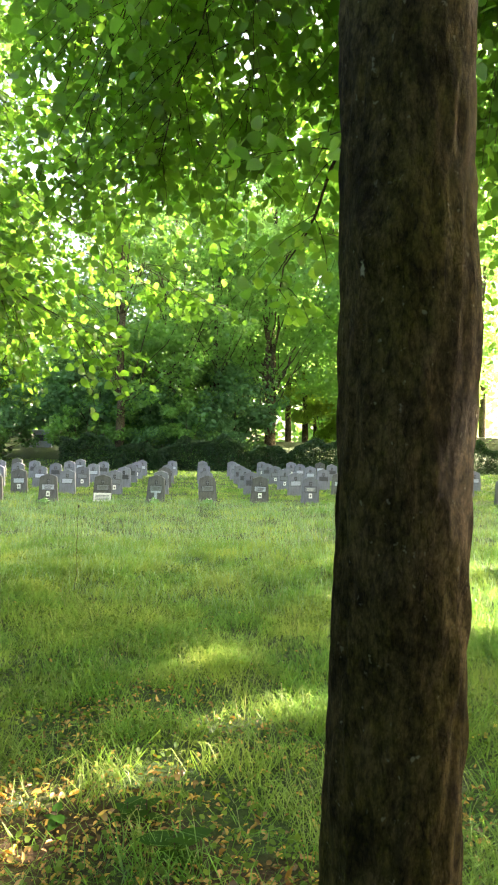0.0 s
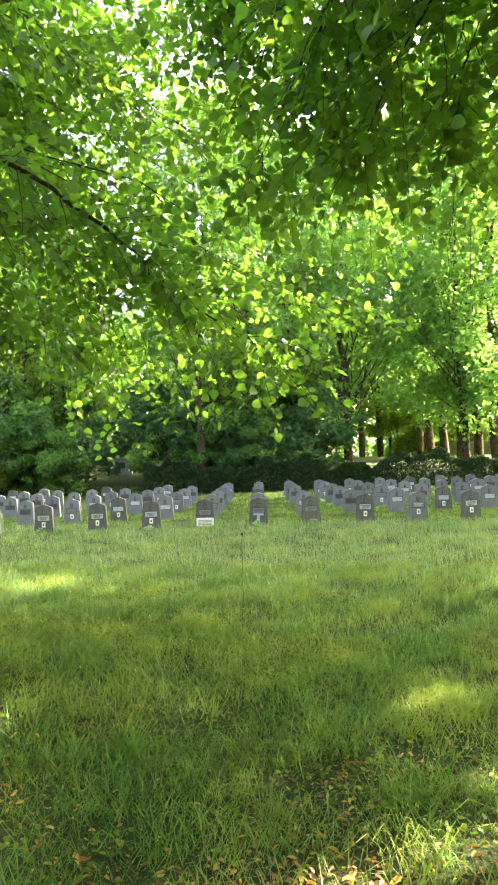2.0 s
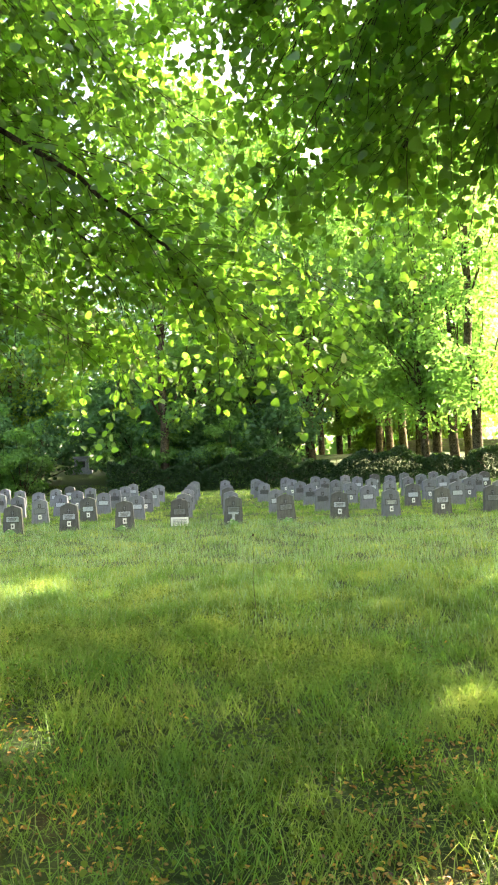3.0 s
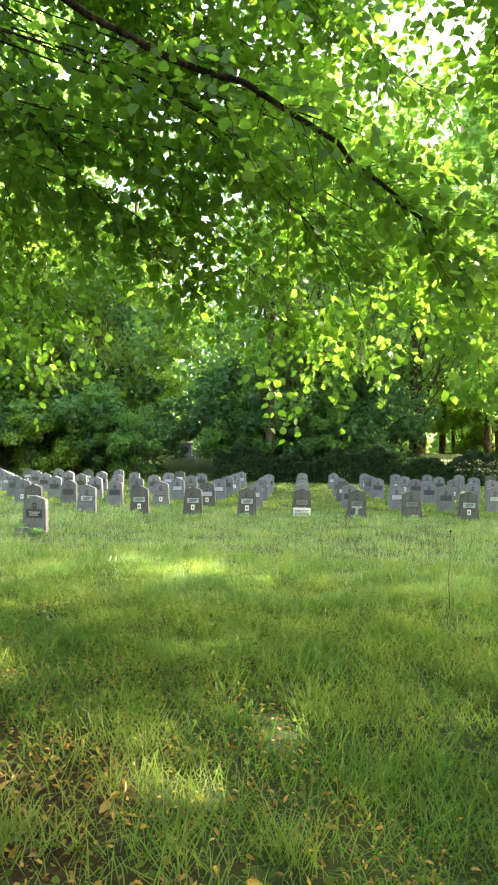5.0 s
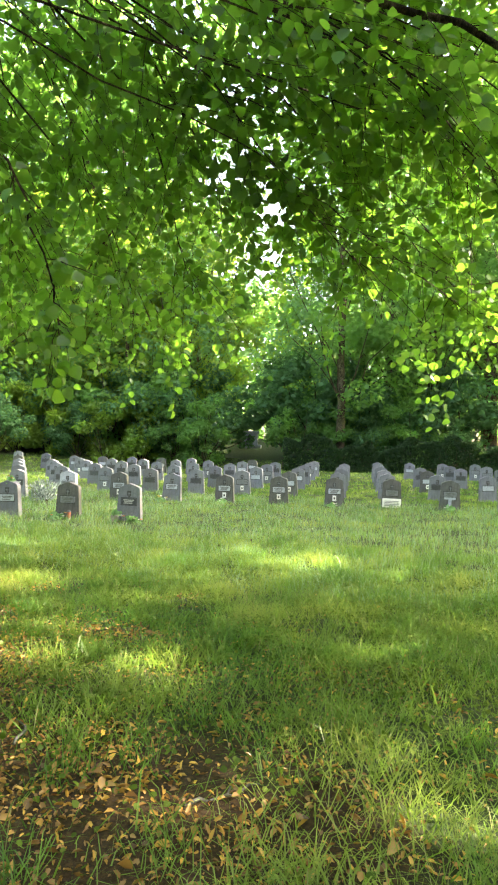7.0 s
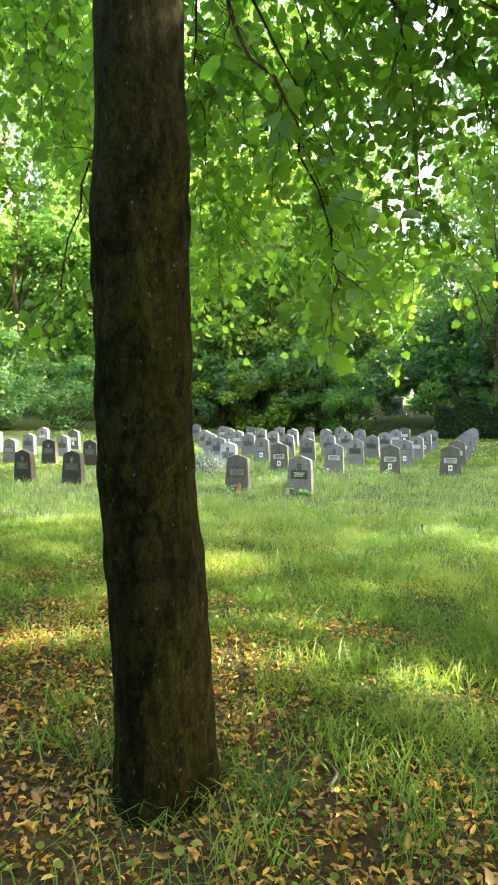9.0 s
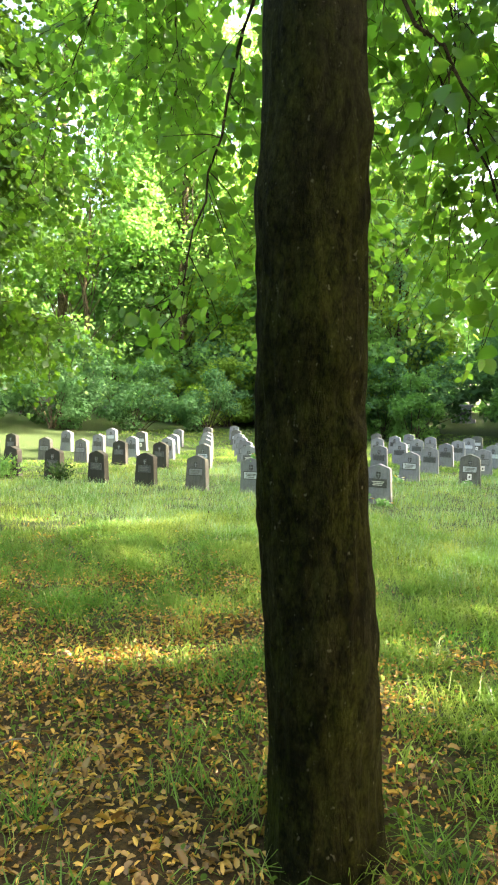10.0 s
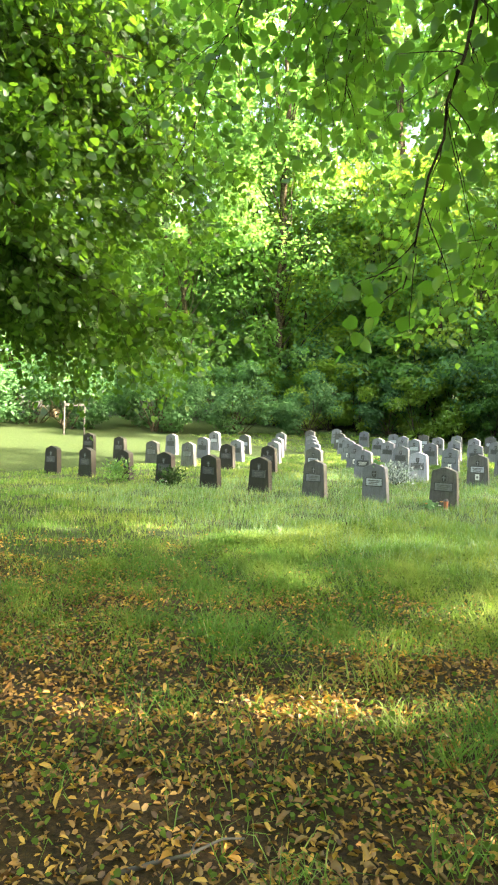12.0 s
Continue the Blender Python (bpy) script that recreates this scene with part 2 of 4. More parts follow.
# ---- building helpers ----


def part(name, bm, material, parent=None, label=""):
    """One bmesh as one mesh object, under a thing or a part."""
    me = bpy.data.meshes.new(name)
    bm.to_mesh(me)
    bm.free()
    me.materials.append(material)
    ob = new(name, me)
    if parent is not None:
        ob.parent = parent
    return tagged(ob, label)


def sheet(name, verts, faces, material, smooth=False):
    """A mesh from arrays: verts (n, 3), faces (m, 3 or 4)."""
    me = bpy.data.meshes.new(name)
    verts, faces = np.asarray(verts, np.float32), np.asarray(faces, np.int32)
    k = faces.shape[1]
    me.vertices.add(len(verts))
    me.vertices.foreach_set("co", verts.ravel())
    me.loops.add(faces.size)
    me.loops.foreach_set("vertex_index", faces.ravel())
    me.polygons.add(len(faces))
    me.polygons.foreach_set("loop_start", np.arange(0, faces.size, k, dtype=np.int32))
    if smooth:
        me.polygons.foreach_set("use_smooth", np.ones(len(faces), bool))
    me.update(calc_edges=True)
    me.materials.append(material)
    return me


def box_bm(x0, x1, y0, y1, z0, z1, bevel=0.0):
    bm = bmesh.new()
    bmesh.ops.create_cube(bm, size=1, matrix=Matrix.Translation(((x0 + x1) / 2, (y0 + y1) / 2, (z0 + z1) / 2)) @ Matrix.Diagonal((x1 - x0, y1 - y0, z1 - z0, 1)))
    if bevel:
        bmesh.ops.bevel(bm, geom=bm.edges[:], offset=bevel, segments=2, affect="EDGES", profile=0.6)
    return bm


def unit(v):
    return v / np.maximum(np.linalg.norm(v, axis=-1, keepdims=True), 1e-9)


LEAF_SHAPE = np.array([(0, 0, 0), (-0.40, 0.10, 0.03), (-0.50, 0.45, 0.05), (-0.30, 0.80, 0.02), (0, 1.08, -0.06), (0.30, 0.80, 0.02), (0.50, 0.45, 0.05), (0.40, 0.10, 0.03), (0, 0.45, -0.04)])
LEAF_FACES = np.array([(8, i, (i + 1) % 8) for i in range(8)])
LEAF_SIX = np.array([(0, 0, 0), (0.45, 0.28, 0.05), (0.38, 0.72, 0.04), (0, 1.05, -0.07), (-0.38, 0.72, 0.04), (-0.45, 0.28, 0.05)])
SIX_FACES = np.array([(0, 1, 2, 3), (0, 3, 4, 5)])
CLUMP_SHAPE = np.array([(0, 0, 0), (0.5, 0.42, 0.08), (0, 1, -0.06), (-0.5, 0.42, 0.08)])
CLUMP_FACES = np.array([(0, 1, 2, 3)])


def leaves(name, places, along, normal, sizes, material, shape=LEAF_SHAPE, shape_faces=LEAF_FACES, width=1.0):
    """Many leaves in one mesh: base points, directions of the midrib, face normals and lengths."""
    y = unit(along)
    x = unit(np.cross(y, normal))
    z = np.cross(x, y)
    s = np.asarray(sizes)[:, None, None]
    v = places[:, None, :] + s * (shape[None, :, 0:1] * width * x[:, None, :] + shape[None, :, 1:2] * y[:, None, :] + shape[None, :, 2:3] * z[:, None, :])
    n, k = len(places), len(shape)
    f = (shape_faces[None] + (np.arange(n) * k)[:, None, None]).reshape(-1, shape_faces.shape[1])
    return sheet(name, v.reshape(-1, 3), f, material)


def tube(points, radii, sides=6):
    """Verts and quads of a tapering tube along points."""
    pts, vs, fs = np.asarray(points, float), [], []
    tang = unit(np.gradient(pts, axis=0))
    ref = np.array([0.31, 0.2, 0.93]) if abs(tang[0][2]) < 0.85 else np.array([1.0, 0.1, 0.0])
    for p, t, r in zip(pts, tang, radii):
        a = unit(np.cross(t, ref))
        b = np.cross(t, a)
        ang = np.arange(sides) * 2 * np.pi / sides
        vs.append(p + r * (np.cos(ang)[:, None] * a + np.sin(ang)[:, None] * b))
    for i in range(len(pts) - 1):
        for j in range(sides):
            fs.append((i * sides + j, i * sides + (j + 1) % sides, (i + 1) * sides + (j + 1) % sides, (i + 1) * sides + j))
    return np.concatenate(vs), np.array(fs)


def tubes_mesh(name, runs, material, sides=6):
    vs, fs, base = [], [], 0
    for pts, radii in runs:
        v, f = tube(pts, radii, sides)
        vs.append(v), fs.append(f + base)
        base += len(v)
    return sheet(name, np.concatenate(vs), np.concatenate(fs), material, True)


def bend(a, b, sag=0.0, wobble=0.05, n=9, rng=RNG):
    """A wandering line from a to b that sags in the middle by so much."""
    a, b = np.asarray(a, float), np.asarray(b, float)
    t = np.linspace(0, 1, n)[:, None]
    p = a + (b - a) * t
    p[:, 2] -= (sag * 4 * t * (1 - t))[:, 0]
    p[1:-1] += rng.normal(0, wobble, (n - 2, 3))
    return p


# ---- plan: the rows of stones run 13.5 degrees off the x axis ----
CA, SA = math.cos(radians(13.5)), math.sin(radians(13.5))


def plan(u, v):
    return u * CA - v * SA, u * SA + v * CA


def height(x, y):
    v = -x * SA + y * CA
    u = x * CA + y * SA
    rise = 0.036 * np.clip(v - 13, 0, 4.75) + 0.036 * np.clip(v - 17.75, 0, 18.25) + 0.13 * np.clip(v - 37, 0, 18)
    rise = rise + 0.06 * np.clip(-x - 22, 0, 20)
    roll = 0.03 * np.sin(x * 0.9 + 0.4) * np.sin(y * 0.7) + 0.02 * np.sin(x * 2.3 + y * 1.1) + 0.022 * np.sin(x * 5.1 + 0.8 * np.sin(y * 2.2)) * np.sin(y * 4.3 + x)
    hollow = np.clip((x + 3.7) / 1.4, 0, 1) * np.clip((9.5 - y) / 4, 0, 1)
    foot = 0.035 * np.exp(-((x + 5.85) / 0.55) ** 2 - ((y - 2.6) / 0.45) ** 2)
    return rise + roll * np.clip((14 - v) / 6, 0, 1) - foot - 0.22 * hollow * hollow * (3 - 2 * hollow)


def bareness(x, y):
    """How far the turf gives way to soil and fallen leaves, under the second tree."""
    d = np.hypot((x + 8.0) / 3.0, (y - 1.9) / 1.9)
    e = np.hypot((x + 0.8) / 2.4, (y - 1.9) / 1.6)
    f = np.hypot((x + 4.5) / 2.2, (y - 2.5) / 1.4)
    patchy = 0.20 * np.sin(2.1 * x + 1.3 * np.sin(1.7 * y)) * np.sin(2.6 * y + 1.1 * np.sin(1.9 * x)) + 0.10 * np.sin(5.3 * x + y) * np.sin(4.9 * y - x)
    return np.clip(np.maximum.reduce([1.25 - 0.55 * d, 0.92 - 0.5 * e, 0.85 - 0.5 * f]) + patchy, 0, 1)


# ---- ground ----
gx = np.concatenate([np.linspace(-900, -60, 10), np.linspace(-50, -16, 25), np.linspace(-15, 6, 140), np.linspace(7, 50, 25), np.linspace(60, 900, 10)])
gy = np.concatenate([np.linspace(-900, -30, 9), np.linspace(-20, 0, 12), np.linspace(0.4, 14, 100), np.linspace(15, 70, 50), np.linspace(90, 900, 9)])
GX, GY = np.meshgrid(gx, gy)
GZ = height(GX, np.clip(GY, -60, 90)) * np.where(np.hypot(GX, GY) > 120, 0.5, 1)
ii = np.arange(GX.size).reshape(GX.shape)
gf = np.stack([ii[:-1, :-1], ii[:-1, 1:], ii[1:, 1:], ii[1:, :-1]], -1).reshape(-1, 4)
gme = sheet("ground", np.stack([GX, GY, GZ], -1).reshape(-1, 3), gf, GROUND, True)
att = gme.attributes.new("bare", "FLOAT", "POINT")
att.data.foreach_set("value", bareness(GX, GY).astype(np.float32).ravel())
tagged(new("ground", gme), "uneven mown lawn with bare soil under the trees", "ground", kind="structure")

# ---- headstones ----


def slab_bm(w0, w1, h, d):
    """Tapered slab with sloped shoulders and a low peak."""
    bm = bmesh.new()
    outline = [(-w0 / 2, -0.06), (w0 / 2, -0.06), (w1 / 2, h - 0.098), (w1 / 2 - 0.022, h - 0.064), (0.015, h), (-0.015, h), (-w1 / 2 + 0.022, h - 0.064), (-w1 / 2, h - 0.098)]
    front = [bm.verts.new((x, -d / 2, z)) for x, z in outline]
    back = [bm.verts.new((x * 0.99, d / 2, z)) for x, z in outline]
    bm.faces.new(front)
    bm.faces.new(back[::-1])
    n = len(outline)
    for i in range(n):
        bm.faces.new((front[(i + 1) % n], front[i], back[i], back[(i + 1) % n]))
    bmesh.ops.recalc_face_normals(bm, faces=bm.faces[:])
    bmesh.ops.bevel(bm, geom=bm.edges[:], offset=0.007, segments=2, affect="EDGES", profile=0.55)
    return bm


def shield_bm(cx, z, w, h, y, bars):
    """Small raised shield."""
    bm = bmesh.new()
    pts = [(-w / 2, h / 2), (w / 2, h / 2), (w / 2, -h * 0.1), (w * 0.28, -h * 0.38), (0, -h / 2), (-w * 0.28, -h * 0.38), (-w / 2, -h * 0.1)]
    f = [bm.verts.new((cx + a, y, z + b)) for a, b in pts]
    g = [bm.verts.new((cx + a * 0.9, y - 0.008, z + b * 0.92)) for a, b in pts]
    bm.faces.new(g[::-1])
    for i in range(len(pts)):
        j = (i + 1) % len(pts)
        bm.faces.new((f[i], f[j], g[j], g[i]))
    bmesh.ops.recalc_face_normals(bm, faces=bm.faces[:])
    return bm


def join_boxes(boxes):
    bm = bmesh.new()
    for b in boxes:
        bmesh.ops.create_cube(bm, size=1, matrix=Matrix.Translation(((b[0] + b[1]) / 2, (b[2] + b[3]) / 2, (b[4] + b[5]) / 2)) @ Matrix.Diagonal((b[1] - b[0], b[3] - b[2], b[5] - b[4], 1)))
    return bm


def headstone(stone, plaque_mat, lower, bar_mat, label, h=0.71, plaque_z=0.37, near=True):
    ob = new("headstone")
    d = 0.15
    slab = part("slab", slab_bm(0.50, 0.42, h, d), stone, ob)
    f = -d / 2
    emblem = part("emblem", shield_bm(0, h - 0.20, 0.085, 0.13, f + 0.001, 0), EMBLEM, ob, "small dark metal shield")
    part("emblem_cross", join_boxes([(-0.006, 0.006, f - 0.011, f - 0.006, h - 0.245, h - 0.150), (-0.03, 0.03, f - 0.0105, f - 0.006, h - 0.19, h - 0.176)]), PLATE_GREY, emblem)
    pq = part("plaque", box_bm(-0.145, 0.145, f - 0.012, f + 0.002, plaque_z - 0.062, plaque_z + 0.062, 0.004), plaque_mat, ob, "rectangular plaque in a dark frame")
    part("plaque_frame", join_boxes([(-0.16, 0.16, f - 0.009, f + 0.001, plaque_z + 0.064, plaque_z + 0.078), (-0.16, 0.16, f - 0.009, f + 0.001, plaque_z - 0.078, plaque_z - 0.064), (-0.16, -0.147, f - 0.009, f + 0.001, plaque_z - 0.064, plaque_z + 0.064), (0.147, 0.16, f - 0.009, f + 0.001, plaque_z - 0.064, plaque_z + 0.064)]), EMBLEM, pq)
    for x0, x1, z0, z1 in ((-0.11, 0.11, 0.018, 0.036), (-0.085, 0.09, -0.010, 0.006), (-0.10, 0.075, -0.040, -0.024)) if near else ():
        part("raised_bar", box_bm(x0, x1, f - 0.0145, f - 0.010, plaque_z + z0, plaque_z + z1), bar_mat, pq)
    if lower == "small":
        lp = part("lower_plate", box_bm(-0.045, 0.045, f - 0.010, f + 0.002, plaque_z - 0.235, plaque_z - 0.105, 0.004), PLATE_WHITE, ob, "small white enamel plate")
        part("raised_mark", box_bm(-0.02, 0.02, f - 0.0125, f - 0.008, plaque_z - 0.20, plaque_z - 0.145), BAR_DARK, lp)
    elif lower == "wide":
        lp = part("lower_plate", box_bm(-0.22, 0.22, f - 0.035, f + 0.002, 0.02, 0.235, 0.008), PLATE_WHITE, ob, "wide white marble plate")
        for z in (0.06, 0.095, 0.13, 0.165):
            part("raised_bar", box_bm(-0.17, 0.17, f - 0.038, f - 0.033, z, z + 0.016), PLATE_GREY, lp)
    elif lower == "ledge":
        part("lower_plate", join_boxes([(-0.13, 0.13, f - 0.03, f + 0.002, 0.255, 0.30), (-0.035, 0.035, f - 0.026, f + 0.002, 0.08, 0.253)]), PLATE_PALE, ob, "pale stone cross bar")
    return tagged(ob, label, "headstone", "rows of headstones")


kinds = {
    "grey": headstone(STONE, PLATE_DARK, "", BAR_PALE, "grey stone headstone with dark plaque in the grass"),
    "grey_small": headstone(STONE, PLATE_GREY, "small", BAR_PALE, "grey stone headstone with plaque and white plate"),
    "brown": headstone(STONE_BROWN, PLATE_PALE, "small", BAR_DARK, "weathered brown headstone with pale plaque and small plate"),
    "brown_plain": headstone(STONE_BROWN, PLATE_GREY, "", BAR_DARK, "weathered brownish headstone with worn grey plaque"),
    "white": headstone(STONE_BROWN, PLATE_GREY, "wide", BAR_DARK, "weathered headstone with a wide white marble plate"),
    "ledge": headstone(STONE_BROWN, PLATE_GREY, "ledge", BAR_DARK, "weathered headstone with a pale cross bar below"),
    "dark": headstone(STONE_SHADED, PLATE_DARK, "", BAR_DARK, "mossy headstone with shade put into its stone colour, plaque hardly visible"),
    "dark_grey": headstone(STONE, PLATE_PALE, "", BAR_DARK, "grey headstone with a pale framed plaque"),
    "pale": headstone(STONE_PALE, PLATE_GREY, "", BAR_DARK, "pale bluish grey headstone with faint plaque"),
}
kinds.update({
    "far_grey": headstone(STONE, PLATE_DARK, "", BAR_PALE, "grey stone headstone with dark plaque in the grass", near=False),
    "far_small": headstone(STONE, PLATE_GREY, "small", BAR_PALE, "grey stone headstone with plaque and white plate", near=False),
    "far_brown": headstone(STONE_BROWN, PLATE_PALE, "small", BAR_DARK, "weathered brown headstone with pale plaque and small plate", near=False),
    "far_framed": headstone(STONE, PLATE_PALE, "", BAR_DARK, "grey headstone with a pale framed plaque", near=False),
})
used = {k: False for k in kinds}
lean_rng = random.Random(4)


def put_stone(kind, u, v, tilt=None):
    x, y = plan(u, v)
    m = pose(x, y, float(height(x, y)), lean_rng.gauss(0, 1.2) if tilt is None else tilt, lean_rng.gauss(0, 1.0), 13.5 + lean_rng.gauss(0, 2.0))
    if used[kind]:
        return copy_thing(kinds[kind], m)
    used[kind] = True
    kinds[kind].matrix_basis = m
    return kinds[kind]


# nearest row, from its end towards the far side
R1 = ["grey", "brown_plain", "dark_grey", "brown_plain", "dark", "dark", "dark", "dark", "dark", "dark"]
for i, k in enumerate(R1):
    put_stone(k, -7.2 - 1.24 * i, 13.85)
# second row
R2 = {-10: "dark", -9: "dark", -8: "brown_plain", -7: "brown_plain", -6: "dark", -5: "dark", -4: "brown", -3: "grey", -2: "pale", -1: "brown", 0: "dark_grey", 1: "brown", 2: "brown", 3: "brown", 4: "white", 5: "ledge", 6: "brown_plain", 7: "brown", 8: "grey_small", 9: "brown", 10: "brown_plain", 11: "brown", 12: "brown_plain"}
for i, k in R2.items():
    put_stone(k, -7.42 + (1.36 if i > 0 else 1.38) * i, 17.8)
for r in range(1, 6):
    for i in range(-9 if r < 3 else -8, 14):
        if lean_rng.random() < 0.05:
            continue
        k = lean_rng.choice(["far_grey", "far_grey", "far_small", "far_small", "far_grey", "far_brown", "far_framed", "far_framed"])
        put_stone(k, -7.42 + (1.36 if i > 0 else 1.38) * i + 0.06 * r, 17.8 + 2.5 * r)

# ---- the two near trees ----


def trunk_mesh(name, base, radius, lean, top, material, seed, flare=0.22, knobs=()):
    """A bark-covered trunk with root flare, hollows and knobs."""
    rng = np.random.default_rng(seed)
    sides, rings = 64, 260
    zs = np.linspace(-0.15, top, rings)
    ang = np.linspace(0, 2 * np.pi, sides, endpoint=False)
    A, Z = np.meshgrid(ang, zs)
    r = radius * (1 - 0.008 * np.maximum(Z, 0) - 0.05 * np.maximum(Z - 3, 0)) * (1 + flare * np.exp(-np.maximum(Z, 0) / 0.22) * (1 + 0.35 * np.sin(3 * A + seed)))
    r *= 1 + 0.035 * np.sin(A * 2 + Z * 1.7 + seed) + 0.025 * np.sin(A * 3 - Z * 3.1)
    for kz, ka, kr, ks in knobs:
        da = np.angle(np.exp(1j * (A - ka)))
        r += kr * np.exp(-((Z - kz) / ks) ** 2 - (da * radius / ks) ** 2)
    ph = rng.uniform(0, 6.28, 14)
    fq = rng.integers(3, 24, 14)
    vq = rng.uniform(6, 32, 14) * rng.choice([-1, 1], 14)
    for p, a, q in zip(ph, fq, vq):
        r += radius * 0.0075 * np.sin(a * A + q * Z + p + 1.5 * np.sin(Z * 3 + p))
    sway = np.interp(Z, [0, 0.42, 0.85, 1.25, 1.77, 2.5, 6], [0, 0.15, 0.42, 0.72, 0.85, 1, 1.3])
    X = base[0] + lean[0] * sway + r * np.cos(A)
    Y = base[1] + lean[1] * sway + r * np.sin(A)
    idx = np.arange(A.size).reshape(A.shape)
    nx = np.roll(idx, -1, axis=1)
    f = np.stack([idx[:-1], nx[:-1], nx[1:], idx[1:]], -1).reshape(-1, 4)
    return sheet(name, np.stack([X, Y, Z + base[2]], -1).reshape(-1, 3), f, material, True)


# sun flecks put on the lawn by cutting crown leaves away: x, y, half length along the sun, half width
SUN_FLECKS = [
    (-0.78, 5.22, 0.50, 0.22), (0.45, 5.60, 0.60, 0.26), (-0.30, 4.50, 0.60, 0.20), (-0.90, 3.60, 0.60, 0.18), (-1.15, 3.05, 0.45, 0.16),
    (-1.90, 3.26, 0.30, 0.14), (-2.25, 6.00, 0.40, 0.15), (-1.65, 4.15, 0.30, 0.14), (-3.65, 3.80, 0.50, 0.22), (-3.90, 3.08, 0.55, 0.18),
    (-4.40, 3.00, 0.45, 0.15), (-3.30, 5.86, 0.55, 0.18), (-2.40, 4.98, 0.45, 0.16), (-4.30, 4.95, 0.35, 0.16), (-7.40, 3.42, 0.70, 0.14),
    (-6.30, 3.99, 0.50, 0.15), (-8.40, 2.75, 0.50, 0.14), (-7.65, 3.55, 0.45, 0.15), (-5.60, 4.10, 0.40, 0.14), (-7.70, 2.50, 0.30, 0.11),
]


def outside_flecks(p):
    """True for leaves that are kept; those whose shadow would fall on a set fleck are cut."""
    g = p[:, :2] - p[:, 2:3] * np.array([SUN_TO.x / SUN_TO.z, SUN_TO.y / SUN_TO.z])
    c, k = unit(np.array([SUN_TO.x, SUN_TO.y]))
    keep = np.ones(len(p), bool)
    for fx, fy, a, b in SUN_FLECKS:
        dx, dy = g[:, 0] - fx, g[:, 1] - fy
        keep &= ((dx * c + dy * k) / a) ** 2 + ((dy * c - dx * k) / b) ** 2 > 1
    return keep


def spray(limb, reach, n_twigs, rng, runs, P, Al, No, Si, size=(0.046, 0.078), droop=0.5, start=0.1, gap=0.032):
    """Thin shoots that hang off a limb, with rounded leaves set alternately along them, hanging by their stalks."""
    limb = np.asarray(limb, float)
    seg = np.linspace(0, 1, len(limb))
    for _ in range(n_twigs):
        s = start + (1 - start) * rng.uniform(0, 1) ** 0.75
        o = np.array([np.interp(s, seg, limb[:, k]) for k in range(3)])
        along = unit(limb[-1] - limb[0])
        side = unit(np.cross(along, (0, 0, 1))) * rng.choice([-1, 1])
        d = unit(0.6 * along + side * rng.uniform(0.1, 1.0) + np.array([0, 0, rng.uniform(-1.0, 0.6) * droop * 1.3]) + rng.normal(0, 0.2, 3))
        L = reach * rng.uniform(0.4, 1.1)
        n = max(6, int(L / 0.07))
        t = np.linspace(0, 1, n)
        line = o + d * L * t[:, None]
        line[:, 2] -= droop * L * 0.5 * t ** 2
        line += np.cumsum(rng.normal(0, 0.007, (n, 3)), axis=0)
        runs.append((line, np.linspace(0.0030, 0.0010, n)))
        m = max(4, int(L / gap))
        tt = np.clip((np.arange(m) + rng.uniform(0.1, 0.9, m)) / m, 0.06, 1.0)
        q = np.stack([np.interp(tt, t, line[:, k]) for k in range(3)], -1)
        across = unit(np.cross(d, (0, 0, 1)))
        sg = np.where(np.arange(m) % 2 == 0, 1.0, -1.0)[:, None]
        lead = unit(0.35 * d + sg * across * rng.uniform(0.3, 0.9, (m, 1)) + np.array([0, 0, -0.30]) + rng.normal(0, 0.42, (m, 3)))
        P.append(q + lead * rng.uniform(0.015, 0.06, (m, 1)))
        Al.append(lead)
        No.append(unit(np.array([0, -0.35, 0.35]) + rng.normal(0, 0.8, (m, 3))))
        Si.append(rng.uniform(*size, m))


